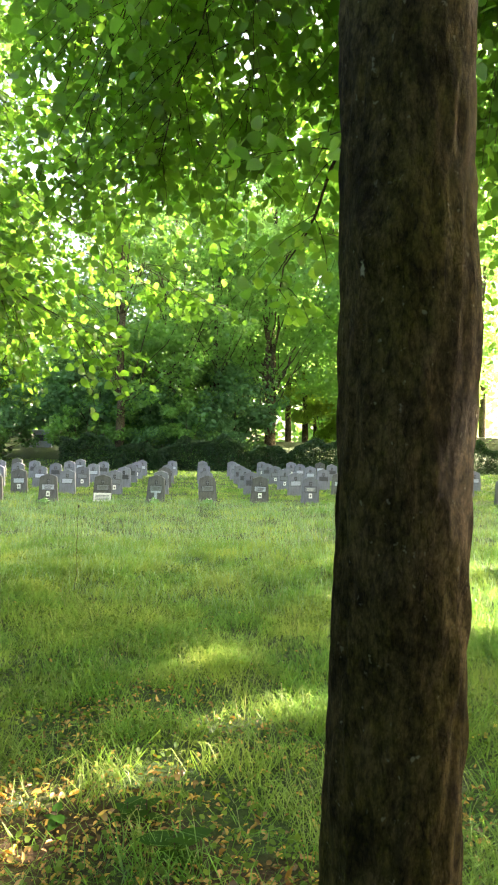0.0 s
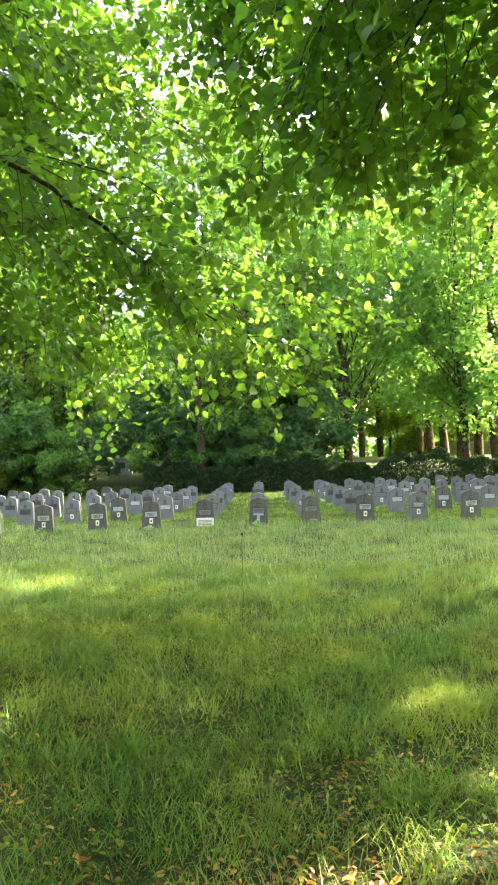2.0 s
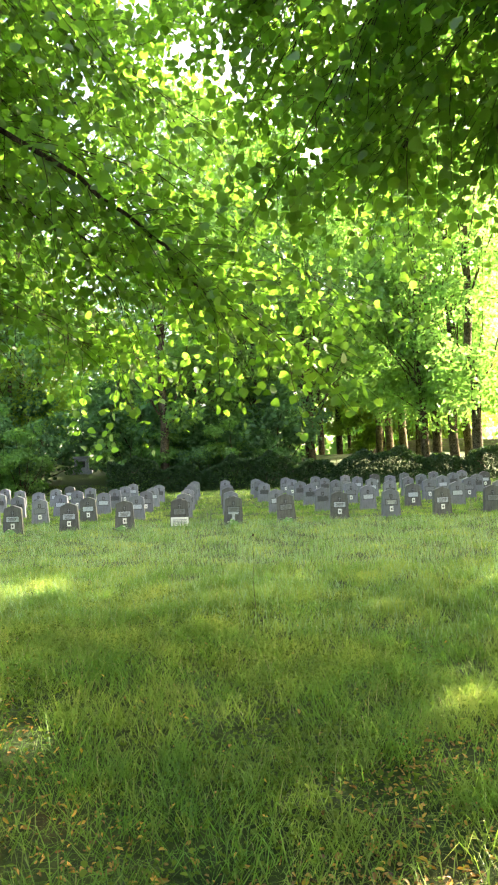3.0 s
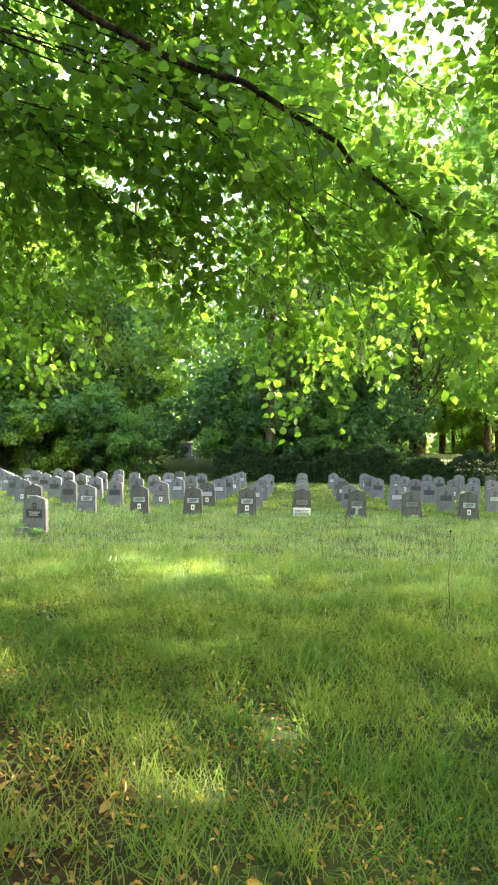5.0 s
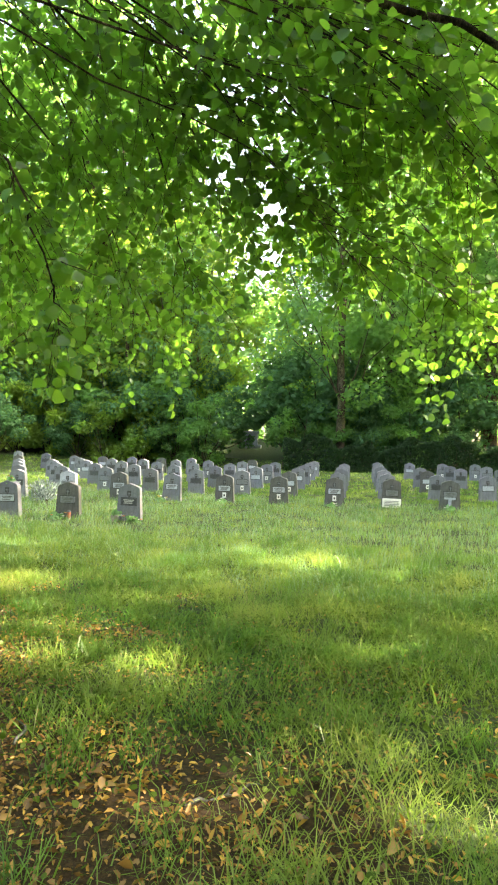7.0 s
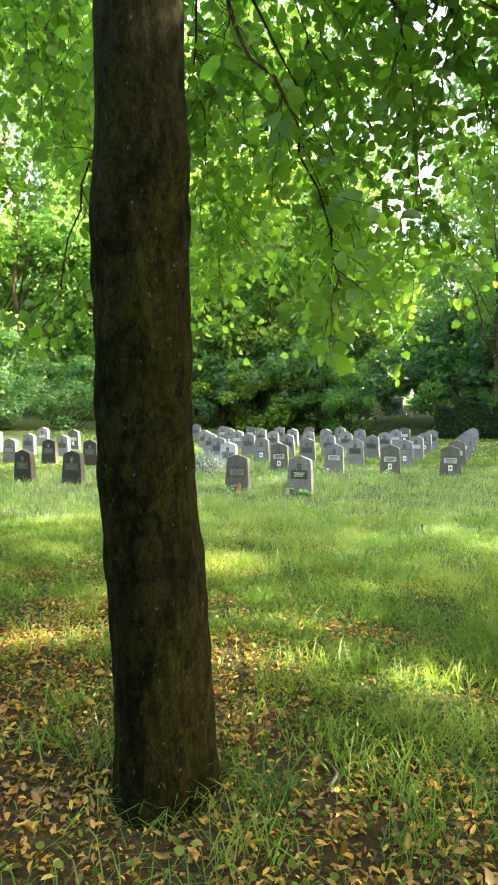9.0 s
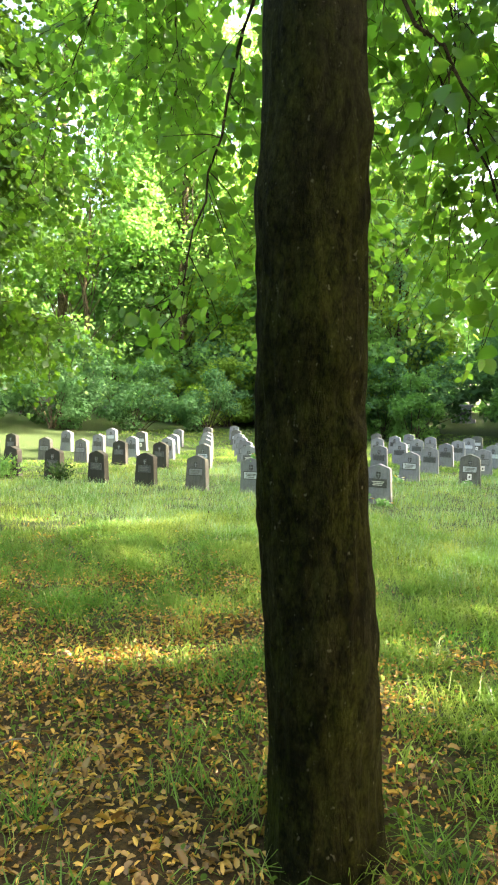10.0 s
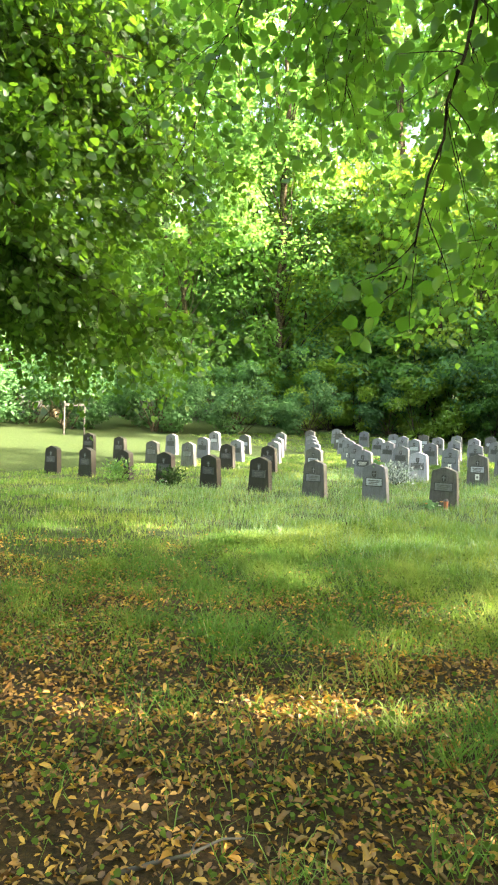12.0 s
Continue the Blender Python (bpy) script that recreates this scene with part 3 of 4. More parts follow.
def near_tree(base, radius, lean, limbs, material, seed, knobs, label, high, leaf=LEAF_NEAR, size=(0.046, 0.078), gap=0.032):
    rng = np.random.default_rng(seed)
    ob = new("tree")
    trunk = new("trunk", trunk_mesh("trunk", base, radius, lean, 6.5, material, seed, knobs=knobs))
    trunk.parent = ob
    runs, twigs, P, Al, No, Si = [], [], [], [], [], []
    for pts, r0, reach, n, droop in limbs:
        line = np.concatenate([bend(pts[i], pts[i + 1], 0, 0.02, 6, rng)[(0 if i == 0 else 1):] for i in range(len(pts) - 1)])
        runs.append((line, np.linspace(r0, 0.003, len(line))))
        spray(line, reach, n, rng, twigs, P, Al, No, Si, size=size, droop=droop, start=0.25, gap=gap)
    # the crown above the lowest limbs
    for _ in range(high):
        a = rng.uniform(0, 6.283)
        z0 = rng.uniform(4.8, 6.4)
        o = np.array([base[0] + lean[0], base[1] + lean[1], z0])
        e = o + np.array([math.cos(a), math.sin(a), 0]) * rng.uniform(2.5, 4.2) + np.array([0, 0, rng.uniform(-0.4, 2.2)])
        line = bend(o, e, -0.3, 0.06, 9, rng)
        runs.append((line, np.linspace(0.030, 0.006, 9)))
        spray(line, 1.2, 24, rng, twigs, P, Al, No, Si, size=(0.06, 0.10), gap=0.06)
    for run in runs:
        lm = new("branch", tubes_mesh("branch", [run], TWIG, 8))
        lm.parent = ob
    tw = new("fine_branchwork", tubes_mesh("fine_branchwork", twigs, TWIG, 4))
    tw.parent = ob
    tagged(tw, kind="stuff")
    P, Al, No, Si = np.concatenate(P), np.concatenate(Al), np.concatenate(No), np.concatenate(Si)
    # cut gaps into the crown so the sun reaches the set flecks
    k = outside_flecks(P)
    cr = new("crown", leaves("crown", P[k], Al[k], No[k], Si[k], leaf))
    cr.parent = ob
    tagged(cr, "drooping twigs of rounded heart-shaped leaves")
    return tagged(ob, label, "tree")


# limbs: way points, thickness, reach of the twigs, number of twigs, droop
def fan(root, ends, seed, n, reach, lift):
    """Limbs from the trunk to ends spread at random within boxes (x0, x1, y0, y1, z0, z1, count)."""
    rng = np.random.default_rng(seed)
    out = []
    for x0, x1, y0, y1, z0, z1, count in ends:
        for k in range(count):
            e = np.array([x0 + (x1 - x0) * (k + rng.uniform(0.1, 0.9)) / count, rng.uniform(y0, y1), rng.uniform(z0, z1)])
            o = np.array([root[0], root[1], min(6.0, e[2] + lift * rng.uniform(0.7, 1.3))])
            mid = o + (e - o) * rng.uniform(0.45, 0.6) + np.array([rng.normal(0, 0.15), rng.normal(0, 0.15), 0.30 * lift])
            out.append(([tuple(o), tuple(mid), tuple(e)], rng.uniform(0.005, 0.009), reach, n, rng.uniform(0.35, 0.8)))
    return out


limbs_a = fan((0.0, 2.06), [(-2.5, -1.7, 5.0, 6.0, 3.0, 4.8, 7), (-0.4, 2.8, 5.8, 7.6, 3.0, 4.3, 9), (-2.2, 1.6, 4.6, 6.2, 3.3, 3.7, 6), (-2.4, 2.0, 4.6, 7.0, 3.9, 4.9, 7), (-1.8, 0.2, 4.4, 5.4, 2.9, 3.2, 3), (0.3, 2.6, 4.4, 6.0, 2.7, 3.4, 5), (-3.4, -1.2, 4.6, 7.4, 4.6, 6.4, 4), (-2.0, -0.6, 4.8, 5.6, 3.5, 4.6, 3)], 61, 36, 0.85, 1.0)
limbs_a.append(([(0.0, 2.45, 2.7), (-0.15, 3.3, 2.55), (-0.5, 4.2, 2.15)], 0.014, 0.45, 16, 0.4))
limbs_b = fan((-5.95, 2.95), [(-9.0, -2.6, 5.0, 6.6, 2.45, 2.9, 13), (-9.5, -2.2, 4.8, 7.0, 3.2, 4.2, 14), (-8.5, -2.4, 4.4, 7.2, 4.4, 5.4, 6), (-5.4, -2.2, 5.2, 8.2, 4.6, 6.6, 11), (-5.6, -2.6, 4.6, 6.4, 3.8, 5.2, 7), (-9.8, -8.2, 4.2, 5.8, 3.2, 4.4, 5), (-4.4, -1.6, 5.8, 7.8, 3.8, 5.6, 9), (-4.0, -1.3, 5.4, 7.2, 2.2, 2.9, 7)], 62, 30, 0.85, 1.1)
limbs_b += [
    ([(-5.95, 2.95, 4.6), (-4.55, 4.0, 3.78), (-3.5, 4.35, 3.28), (-2.9, 4.7, 2.85), (-2.6, 4.9, 2.5), (-2.0, 5.3, 2.1)], 0.026, 0.7, 60, 0.6),
    ([(-5.95, 3.0, 3.4), (-5.99, 3.37, 3.0), (-5.75, 3.55, 2.5), (-5.6, 3.65, 1.85)], 0.012, 0.4, 22, 0.4),
    ([(-5.95, 3.0, 3.9), (-6.83, 3.6, 3.3), (-7.0, 3.5, 2.5), (-7.1, 3.4, 1.8)], 0.012, 0.4, 24, 0.4),
]
near_tree((-0.084, 2.06, -0.22), 0.144, (0.04, 0.0), limbs_a, BARK_A, 3, [(1.85, 4.2, 0.02, 0.07), (1.15, 4.6, 0.012, 0.05), (0.55, 4.4, 0.015, 0.06), (1.7, 5.9, 0.02, 0.2)], "linden tree with brown bark and hanging leafy twigs", 4)
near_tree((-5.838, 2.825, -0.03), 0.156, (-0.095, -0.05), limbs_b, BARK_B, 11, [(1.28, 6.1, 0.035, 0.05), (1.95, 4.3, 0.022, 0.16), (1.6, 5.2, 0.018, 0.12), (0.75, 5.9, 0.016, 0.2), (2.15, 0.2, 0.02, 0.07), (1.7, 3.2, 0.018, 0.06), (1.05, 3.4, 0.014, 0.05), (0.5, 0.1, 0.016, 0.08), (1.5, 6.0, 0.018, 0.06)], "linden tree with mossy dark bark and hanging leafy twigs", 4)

# a third linden at the end of the lawn, whose boughs hang over the graves, and a fourth, unseen, added to shade the
# turf
limbs_c = fan((-13.6, 2.6), [(-13.2, -10.8, 4.0, 6.0, 2.0, 2.8, 9), (-12.6, -9.5, 3.4, 4.6, 2.9, 5.2, 13), (-13.5, -11.3, 4.6, 6.6, 2.8, 5.4, 15), (-12.8, -11.1, 4.2, 6.4, 5.0, 6.6, 9), (-15.0, -12.8, 5.5, 8.0, 2.2, 4.2, 8)], 63, 46, 0.85, 0.9)
near_tree((-13.6, 2.6, 0.0), 0.22, (0.05, 0.04), limbs_c, BARK_B, 17, [(1.6, 5.0, 0.02, 0.1)], "large spreading linden with low hanging boughs", 3, LEAF_BOUGH_SHADED, (0.05, 0.085), 0.030)
limbs_d = fan((6.2, 9.0), [(2.3, 9.0, 6.2, 9.0, 3.6, 4.6, 9), (2.3, 9.5, 6.6, 11.0, 4.6, 5.8, 12), (2.6, 9.5, 7.0, 12.0, 5.6, 7.0, 12), (3.0, 8.0, 11.0, 14.5, 4.6, 7.4, 10), (3.2, 7.5, 4.0, 6.2, 3.4, 6.0, 9)], 64, 30, 1.2, 0.8)
near_tree((6.2, 9.0, 0.0), 0.21, (0.03, 0.05), limbs_d, BARK_A, 19, [(1.2, 4.0, 0.02, 0.1)], "unseen linden added beside the lawn to shade the turf", 3, LEAF_NEAR, (0.09, 0.15), 0.055)

# ---- woodland ----


def crown_mesh(name, n, radius, low, high, seed, material, size=(0.2, 0.42), lobes=34, fine=False):
    """A crown of many small leaf clumps gathered in uneven lobes, with gaps between."""
    rng = np.random.default_rng(seed)
    z = rng.uniform(0, 1, lobes)
    env = radius * (0.35 + 0.65 * np.sin(np.pi * np.clip(z * 0.85 + 0.12, 0, 1)))
    a, rr = rng.uniform(0, 6.283, lobes), np.sqrt(rng.uniform(0.05, 1, lobes))
    c = np.stack([env * rr * np.cos(a), env * rr * np.sin(a), low + (high - low) * z], -1)
    lr = radius * rng.uniform(0.18, 0.38, lobes) * (0.75 if fine else 1)
    w = lr ** 2 / np.sum(lr ** 2)
    k = rng.choice(lobes, n, p=w)
    d = unit(rng.normal(0, 1, (n, 3)))
    p = c[k] + d * (lr[k] * rng.uniform(0.35, 1.05, n) ** 0.6)[:, None] * np.array([1, 1, 0.7])
    nor = unit(d * 0.5 + np.array([0, 0, 0.8]) + rng.normal(0, 0.5, (n, 3)))
    al = unit(np.cross(nor, rng.normal(0, 1, (n, 3))) + np.array([0, 0, -0.25]))
    return leaves(name, p, al, nor, rng.uniform(*size, n), material, LEAF_SIX if fine else CLUMP_SHAPE, SIX_FACES if fine else CLUMP_FACES, 0.9), c


def tree_kind(name, n, radius, low, high, trunk_r, seed, material, size, label, fork=False, fine=False):
    rng = np.random.default_rng(seed + 50)
    ob = new(name)
    me, c = crown_mesh("crown", n, radius, low, high, seed, material, size, 110 if fine else 48, fine)
    cr = new("crown", me)
    cr.parent = ob
    spine = bend((0, 0, -0.3), (rng.normal(0, 0.3), rng.normal(0, 0.3), high * 0.8), 0, 0.10, 10, rng)
    runs = [(spine, np.linspace(trunk_r * 1.1, trunk_r * 0.25, 10))]
    for q in c[:: 3]:
        s = int(np.clip(q[2] / high * 9 - 2, 2, 8))
        runs.append((bend(spine[s], q, 0, 0.15, 6, rng), np.linspace(trunk_r * 0.17, 0.012, 6)))
    if fork:
        for e in ((-1.5, 0.2, 8.0), (1.7, 0.3, 7.4), (0.5, 0.4, 9.5)):
            runs.append((bend((0, 0, 3.9), e, 0.2, 0.12, 8, rng), np.linspace(trunk_r * 0.6, 0.05, 8)))
    tr = new("trunk", tubes_mesh("trunk", runs, BARK_FAR, 9))
    tr.parent = ob
    return tagged(ob, label, "tree", "woodland trees")


def shrub_kind(n, radius, high, seed, material, size, label):
    ob = new("shrub")
    me, c = crown_mesh("foliage", n, radius, 0.25, high, seed, material, size, 22)
    cr = new("foliage", me)
    cr.parent = ob
    rng = np.random.default_rng(seed)
    st = new("woody_base", tubes_mesh("woody_base", [(bend((rng.normal(0, 0.2), rng.normal(0, 0.2), -0.1), q, 0, 0.05, 5, rng), np.linspace(0.03, 0.01, 5)) for q in c[::2]], BARK_FAR, 5))
    st.parent = ob
    return tagged(ob, label, "shrub", "woodland shrubs")


def world_uv(x, y):
    return x * CA + y * SA, -x * SA + y * CA


placed = set()


def put(ob, u, v, turn=0.0, size=1.0):
    x, y = plan(u, v)
    m = pose(x, y, float(height(x, y)), 0, 0, turn)
    if ob.name in placed:
        o = copy_thing(ob, m)
    else:
        placed.add(ob.name)
        ob.matrix_basis = m
        o = ob
    o.scale = (size, size, size)
    return o


T_TALL = tree_kind("tree", 12500, 5.0, 4.0, 24, 0.26, 21, LEAF_MID, (0.15, 0.33), "tall leafy woodland tree with dark trunk")
T_WIDE = tree_kind("tree", 9000, 5.2, 2.6, 18, 0.24, 22, LEAF_MID, (0.14, 0.31), "broad leafy woodland tree")
T_COOL = tree_kind("tree", 9000, 4.4, 1.6, 14, 0.18, 23, LEAF_COOL, (0.12, 0.26), "woodland tree with bluish green leaves")
T_YELLOW = tree_kind("tree", 8500, 4.0, 2.2, 15, 0.16, 24, LEAF_YELLOW, (0.13, 0.28), "tree with sunlight put into its yellow-green leaf colour")
T_FORK = tree_kind("tree", 8000, 4.5, 6.4, 17, 0.30, 25, LEAF_MID, (0.12, 0.26), "forked brown tree behind the hedge", True)
T_ROW = tree_kind("tree", 12000, 4.2, 3.4, 25, 0.25, 28, LEAF_MID, (0.14, 0.30), "straight brown trunk in a line of sunlit trees")
T_SHADE = tree_kind("tree", 3500, 4.6, 4.0, 14, 0.22, 26, LEAF_MID, (0.22, 0.45), "leafy tree of an unseen grove added to shade the lawn")
S_DARK = shrub_kind(5000, 2.0, 3.2, 31, LEAF_HEDGE, (0.09, 0.20), "dense dark green shrub of the unseen wood added behind the path")
S_COOL = shrub_kind(4400, 2.2, 3.4, 32, LEAF_EDGE, (0.10, 0.20), "pale bluish green shrub at the lawn's edge")
S_MID = shrub_kind(4000, 2.0, 4.2, 33, LEAF_MID, (0.10, 0.21), "green shrub among the trees")
S_YELLOW = shrub_kind(5500, 2.3, 4.0, 34, LEAF_YELLOW, (0.11, 0.24), "shrub beyond the wall with sunlight put into its yellow-green colour")

wood = random.Random(9)
put(T_FORK, 5.8, 42.8, 0, 1.0)
put(T_TALL, -3.3, 37.3, 20, 0.95)


def clear_of_view(u, v):
    """Keeps the glade with the memorial stone and the fork tree open."""
    return not (-11.5 < u < -7.2 and v < 53) and not (3.4 < u < 8.2 and 38 < v < 46)


for i in range(18):
    u = -36 + 3.5 * i
    for kinds_here, v, spread, lo, hi in (([T_WIDE, T_COOL, T_COOL, T_WIDE], 43, 2.2, 0.85, 1.1), ([T_TALL, T_WIDE, T_YELLOW, T_TALL], 52, 2.5, 1.0, 1.3), ([T_TALL, T_YELLOW, T_TALL], 64, 2.5, 1.2, 1.5)):
        uu, vv = u * v / 46 + wood.uniform(-1.2, 1.2), v + wood.uniform(-spread, spread)
        kind, turn, big = wood.choice(kinds_here), wood.uniform(0, 360), wood.uniform(lo, hi)
        if (v < 50 or (i + v // 10) % 2) and clear_of_view(uu, vv) and not (uu > 8 and vv < 58) and plan(uu, vv)[0] < 7:
            put(kind, uu, vv, turn, big)
for i in range(24):
    u = -30 + 1.9 * i
    a, b, c, d = wood.choice([S_COOL, S_MID, S_MID, S_MID]), wood.choice([S_MID, S_COOL, S_COOL, S_MID]), wood.uniform(0, 360), wood.uniform(0.95, 1.2)
    if -27 < u < -12 and i % 3:
        a = S_YELLOW
    if u < 3.6 and not -10.2 < u < -6.6:
        put(a, u, 38.2 + wood.uniform(-0.6, 0.6), c, d * 0.85)
    if u < 2.4 and clear_of_view(u + 1, 41.5):
        put(b, u + 1.0, 41.0 + wood.uniform(-1, 1), c + 50, d * 1.6)
# left edge of the lawn
for u, v, s in ((-26.5, 27, 1.0), (-24, 30.5, 1.0), (-29.5, 24, 1.0), (-21, 33, 0.9), (-32, 20.5, 1.0), (-28.5, 30, 1.3), (-33, 25, 1.3), (-36, 17, 1.2)):
    put(S_COOL, u, v, wood.uniform(0, 360), s)
for u, v, s in ((-31, 35, 1.0), (-36, 29, 1.1), (-39, 22, 1.1), (-26, 38, 1.0), (-41, 14, 1.1), (-38, 37, 1.2), (-45, 30, 1.4), (-50, 20, 1.4), (-47, 10, 1.3), (-44, 24, 1.2), (-30, 11.5, 1.15), (-35, 8, 1.2), (-33.5, 15, 1.2), (-40, 5, 1.3)):
    put(wood.choice([T_TALL, T_WIDE, T_COOL, T_YELLOW]), u, v, wood.uniform(0, 360), s)
# unseen grove added beyond the right-hand side of the lawn to shade it
for x, y, s in ((13.2, 23, 1.7), (21.5, 9.5, 1.7), (14.5, 4, 1.6), (16.5, 28, 2.1), (31, 8, 1.9), (22, -2, 1.7), (18, 36.5, 1.7), (25, 33.5, 1.9), (34, 38, 1.9), (27, 44, 1.9)):
    put(T_SHADE, *world_uv(x, y), wood.uniform(0, 360), s)
for x, y, k in ((-30, 38, 1.3), (-36, 33, 1.4), (-41, 27, 1.4), (-25, 44, 1.3), (-33, 46, 1.5), (-44, 38, 1.5), (-48, 20, 1.4)):
    put(T_TALL, *world_uv(x, y), wood.uniform(0, 360), k)
# trees deep in the wood, their yellow-green leaf colour standing in for light from behind
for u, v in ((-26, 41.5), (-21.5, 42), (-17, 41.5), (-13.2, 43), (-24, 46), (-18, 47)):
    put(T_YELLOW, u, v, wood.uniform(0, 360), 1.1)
# tall trees that close the view behind the line of trunks
for x, y, k in ((-5, 71, 1.3), (0.5, 74, 1.4), (6, 76, 1.4), (11.5, 77, 1.45), (17, 79, 1.5), (-9, 62, 1.3)):
    put(T_TALL, *world_uv(x, y), wood.uniform(0, 360), k)
# unseen wood added behind the path to darken the trunks and near turf
for u, v, s in ((-16, -7, 0.9), (-11, -8.5, 0.9), (-6, -7.5, 1.0), (-1, -8, 0.9), (4, -7, 1.0), (9, -5, 0.9), (-22, -5, 1.0), (-27, -1, 1.0), (-9, -15, 1.0), (2, -15, 1.0)):
    put(wood.choice([T_WIDE, T_TALL]), u, v, wood.uniform(0, 360), s)
for i in range(12):
    put(wood.choice([S_DARK, S_MID]), -24 + 3.0 * i, -5.5 + wood.uniform(-1, 1), wood.uniform(0, 360), 1.1)


# hedge along the wood
def hedge(u0, u1, v, depth, high, n, seed):
    rng = np.random.default_rng(seed)
    u = rng.uniform(u0, u1, n)
    top = high * (0.93 + 0.17 * np.sin(u * 0.9) + 0.13 * np.sin(u * 2.7 + 1) + 0.06 * np.sin(u * 6.1))
    face = rng.random(n)
    vv = np.where(face < 0.6, v - depth / 2 + np.abs(rng.normal(0, 0.16, n)), v + rng.uniform(-depth / 2, depth / 2, n))
    zz = np.where(face < 0.6, top * rng.uniform(0.0, 1, n), top - np.abs(rng.normal(0, 0.12, n)))
    x, y = plan(u, vv)
    p = np.stack([x, y, zz + height(x, y)], -1)
    nor = unit(np.array([0.1, -0.7, 0.5]) + rng.normal(0, 0.6, (n, 3)))
    al = unit(np.cross(nor, rng.normal(0, 1, (n, 3))))
    ob = new("hedge")
    f = new("foliage", leaves("foliage", p, al, nor, rng.uniform(0.05, 0.13, n), LEAF_HEDGE, CLUMP_SHAPE, CLUMP_FACES, 0.8))
    f.parent = ob
    core = []
    for q in np.arange(u0, u1, 0.55):
        a, b = plan(q + rng.normal(0, 0.1), v + rng.normal(0, 0.12)), plan(q + rng.normal(0, 0.2), v + rng.normal(0, 0.2))
        core.append((bend((a[0], a[1], float(height(*a)) - 0.05), (b[0], b[1], float(height(*b)) + high * 0.85), 0, 0.05, 5, rng), np.linspace(0.035, 0.012, 5)))
    s = new("woody_base", tubes_mesh("woody_base", core, BARK_FAR, 5))
    s.parent = ob
    return tagged(ob, "long dark clipped hedge behind the last row of stones", "hedge")


hedge(-6.2, 22, 36.0, 1.5, 1.6, 70000, 5)

for u, v, s in ((13.0, 41.5, 1.15), (16.6, 43.5, 1.2)):
    put(T_WIDE, u, v, wood.uniform(0, 360), s)
# trunks in a line and a low wall beyond the hedge on the sunny side
for i in range(7):
    u, v = world_uv(5.6 - 0.86 * i + wood.uniform(-0.1, 0.1), 40.5 + 2.7 * i)
    put(T_ROW, u, v, wood.uniform(0, 360), 1.18)
for i in range(4):
    u, v = world_uv(-2 + 3.2 * i, 66 - 1.0 * i)
    put(T_YELLOW, u, v, wood.uniform(0, 360), 1.1)


def low_wall(x0, y0, x1, y1, courses, seed):
    """Low wall of rough stones in courses."""
    rng = np.random.default_rng(seed)
    ob = new("wall_far")
    length = math.hypot(x1 - x0, y1 - y0)
    a = math.atan2(y1 - y0, x1 - x0)
    blocks = [box_bm(-0.24, 0.24, -0.2, 0.2, -0.095, 0.095, 0.025) for _ in range(2)]
    made = [part("stone", b, WALL_STONE, ob) for b in blocks]
    first = set()
    for c in range(courses):
        s0 = 0.25 * (c % 2)
        while s0 < length:
            x, y = x0 + math.cos(a) * s0, y0 + math.sin(a) * s0
            m = pose(x, y, float(height(x, y)) + 0.09 + 0.2 * c, rng.normal(0, 2), rng.normal(0, 2), math.degrees(a) + rng.normal(0, 3))
            k = int(rng.integers(0, 2))
            if k not in first:
                first.add(k)
                o = made[k]
            else:
                o = made[k].copy()
                scene.collection.objects.link(o)
            o.matrix_basis = m
            s0 += 0.5
    return tagged(ob, "low rough stone wall beyond the hedge", "wall", kind="structure")




def far_woods(n, seed):
    """Distant wood that closes the view."""
    rng = np.random.default_rng(seed)
    a = np.radians(rng.uniform(-17, 105, n))
    r = rng.uniform(82, 100, n)
    x, y = -6 - r * np.sin(a), r * np.cos(a)
    top = 22 + 5 * np.sin(a * 17) + 3 * np.sin(a * 41 + 1)
    z = height(x, np.clip(y, -60, 90)) + top * rng.uniform(0, 1, n) ** 0.85
    nor = unit(np.stack([np.sin(a), -np.cos(a), np.full(n, 0.6)], -1) + rng.normal(0, 0.6, (n, 3)))
    al = unit(np.cross(nor, rng.normal(0, 1, (n, 3))))
    me = leaves("far_woods", np.stack([x, y, z], -1), al, nor, rng.uniform(0.5, 1.15, n), LEAF_MID, CLUMP_SHAPE, CLUMP_FACES, 0.9)
    return tagged(new("far_woods", me), "distant green woods behind the graveyard", "woods", kind="stuff")


far_woods(60000, 71)
for i in range(5):
    put(S_YELLOW, *world_uv(-1 + 2.3 * i, 62 - 0.5 * i), wood.uniform(0, 360), 1.2)
low_wall(2.5, 59, 13.5, 55, 5, 3)

# ---- grass ----


def blades(name, x, y, length, width, lean, rng, material):
    n = len(x)
    z = height(x, y)
    a = rng.uniform(0, 6.283, n)
    side = np.stack([np.cos(a), np.sin(a), np.zeros(n)], -1) * (width / 2)[:, None]
    b = rng.uniform(0, 6.283, n)
    out = np.stack([np.cos(b), np.sin(b), np.zeros(n)], -1) * (lean * length)[:, None]
    p = np.stack([x, y, z - 0.005], -1)
    up = np.array([0, 0, 1.0])
    mid = p + out * 0.35 + up * (length * 0.62)[:, None]
    tip = p + out + up * (length * (1 - 0.35 * lean))[:, None]
    v = np.stack([p - side, p + side, mid + side * 0.7, mid - side * 0.7, tip], 1).reshape(-1, 3)
    o = (np.arange(n) * 5)[:, None]
    f = np.concatenate([o + np.array([[0, 1, 2]]), o + np.array([[0, 2, 3]]), o + np.array([[3, 2, 4]])])
    return sheet(name, v, f, material)


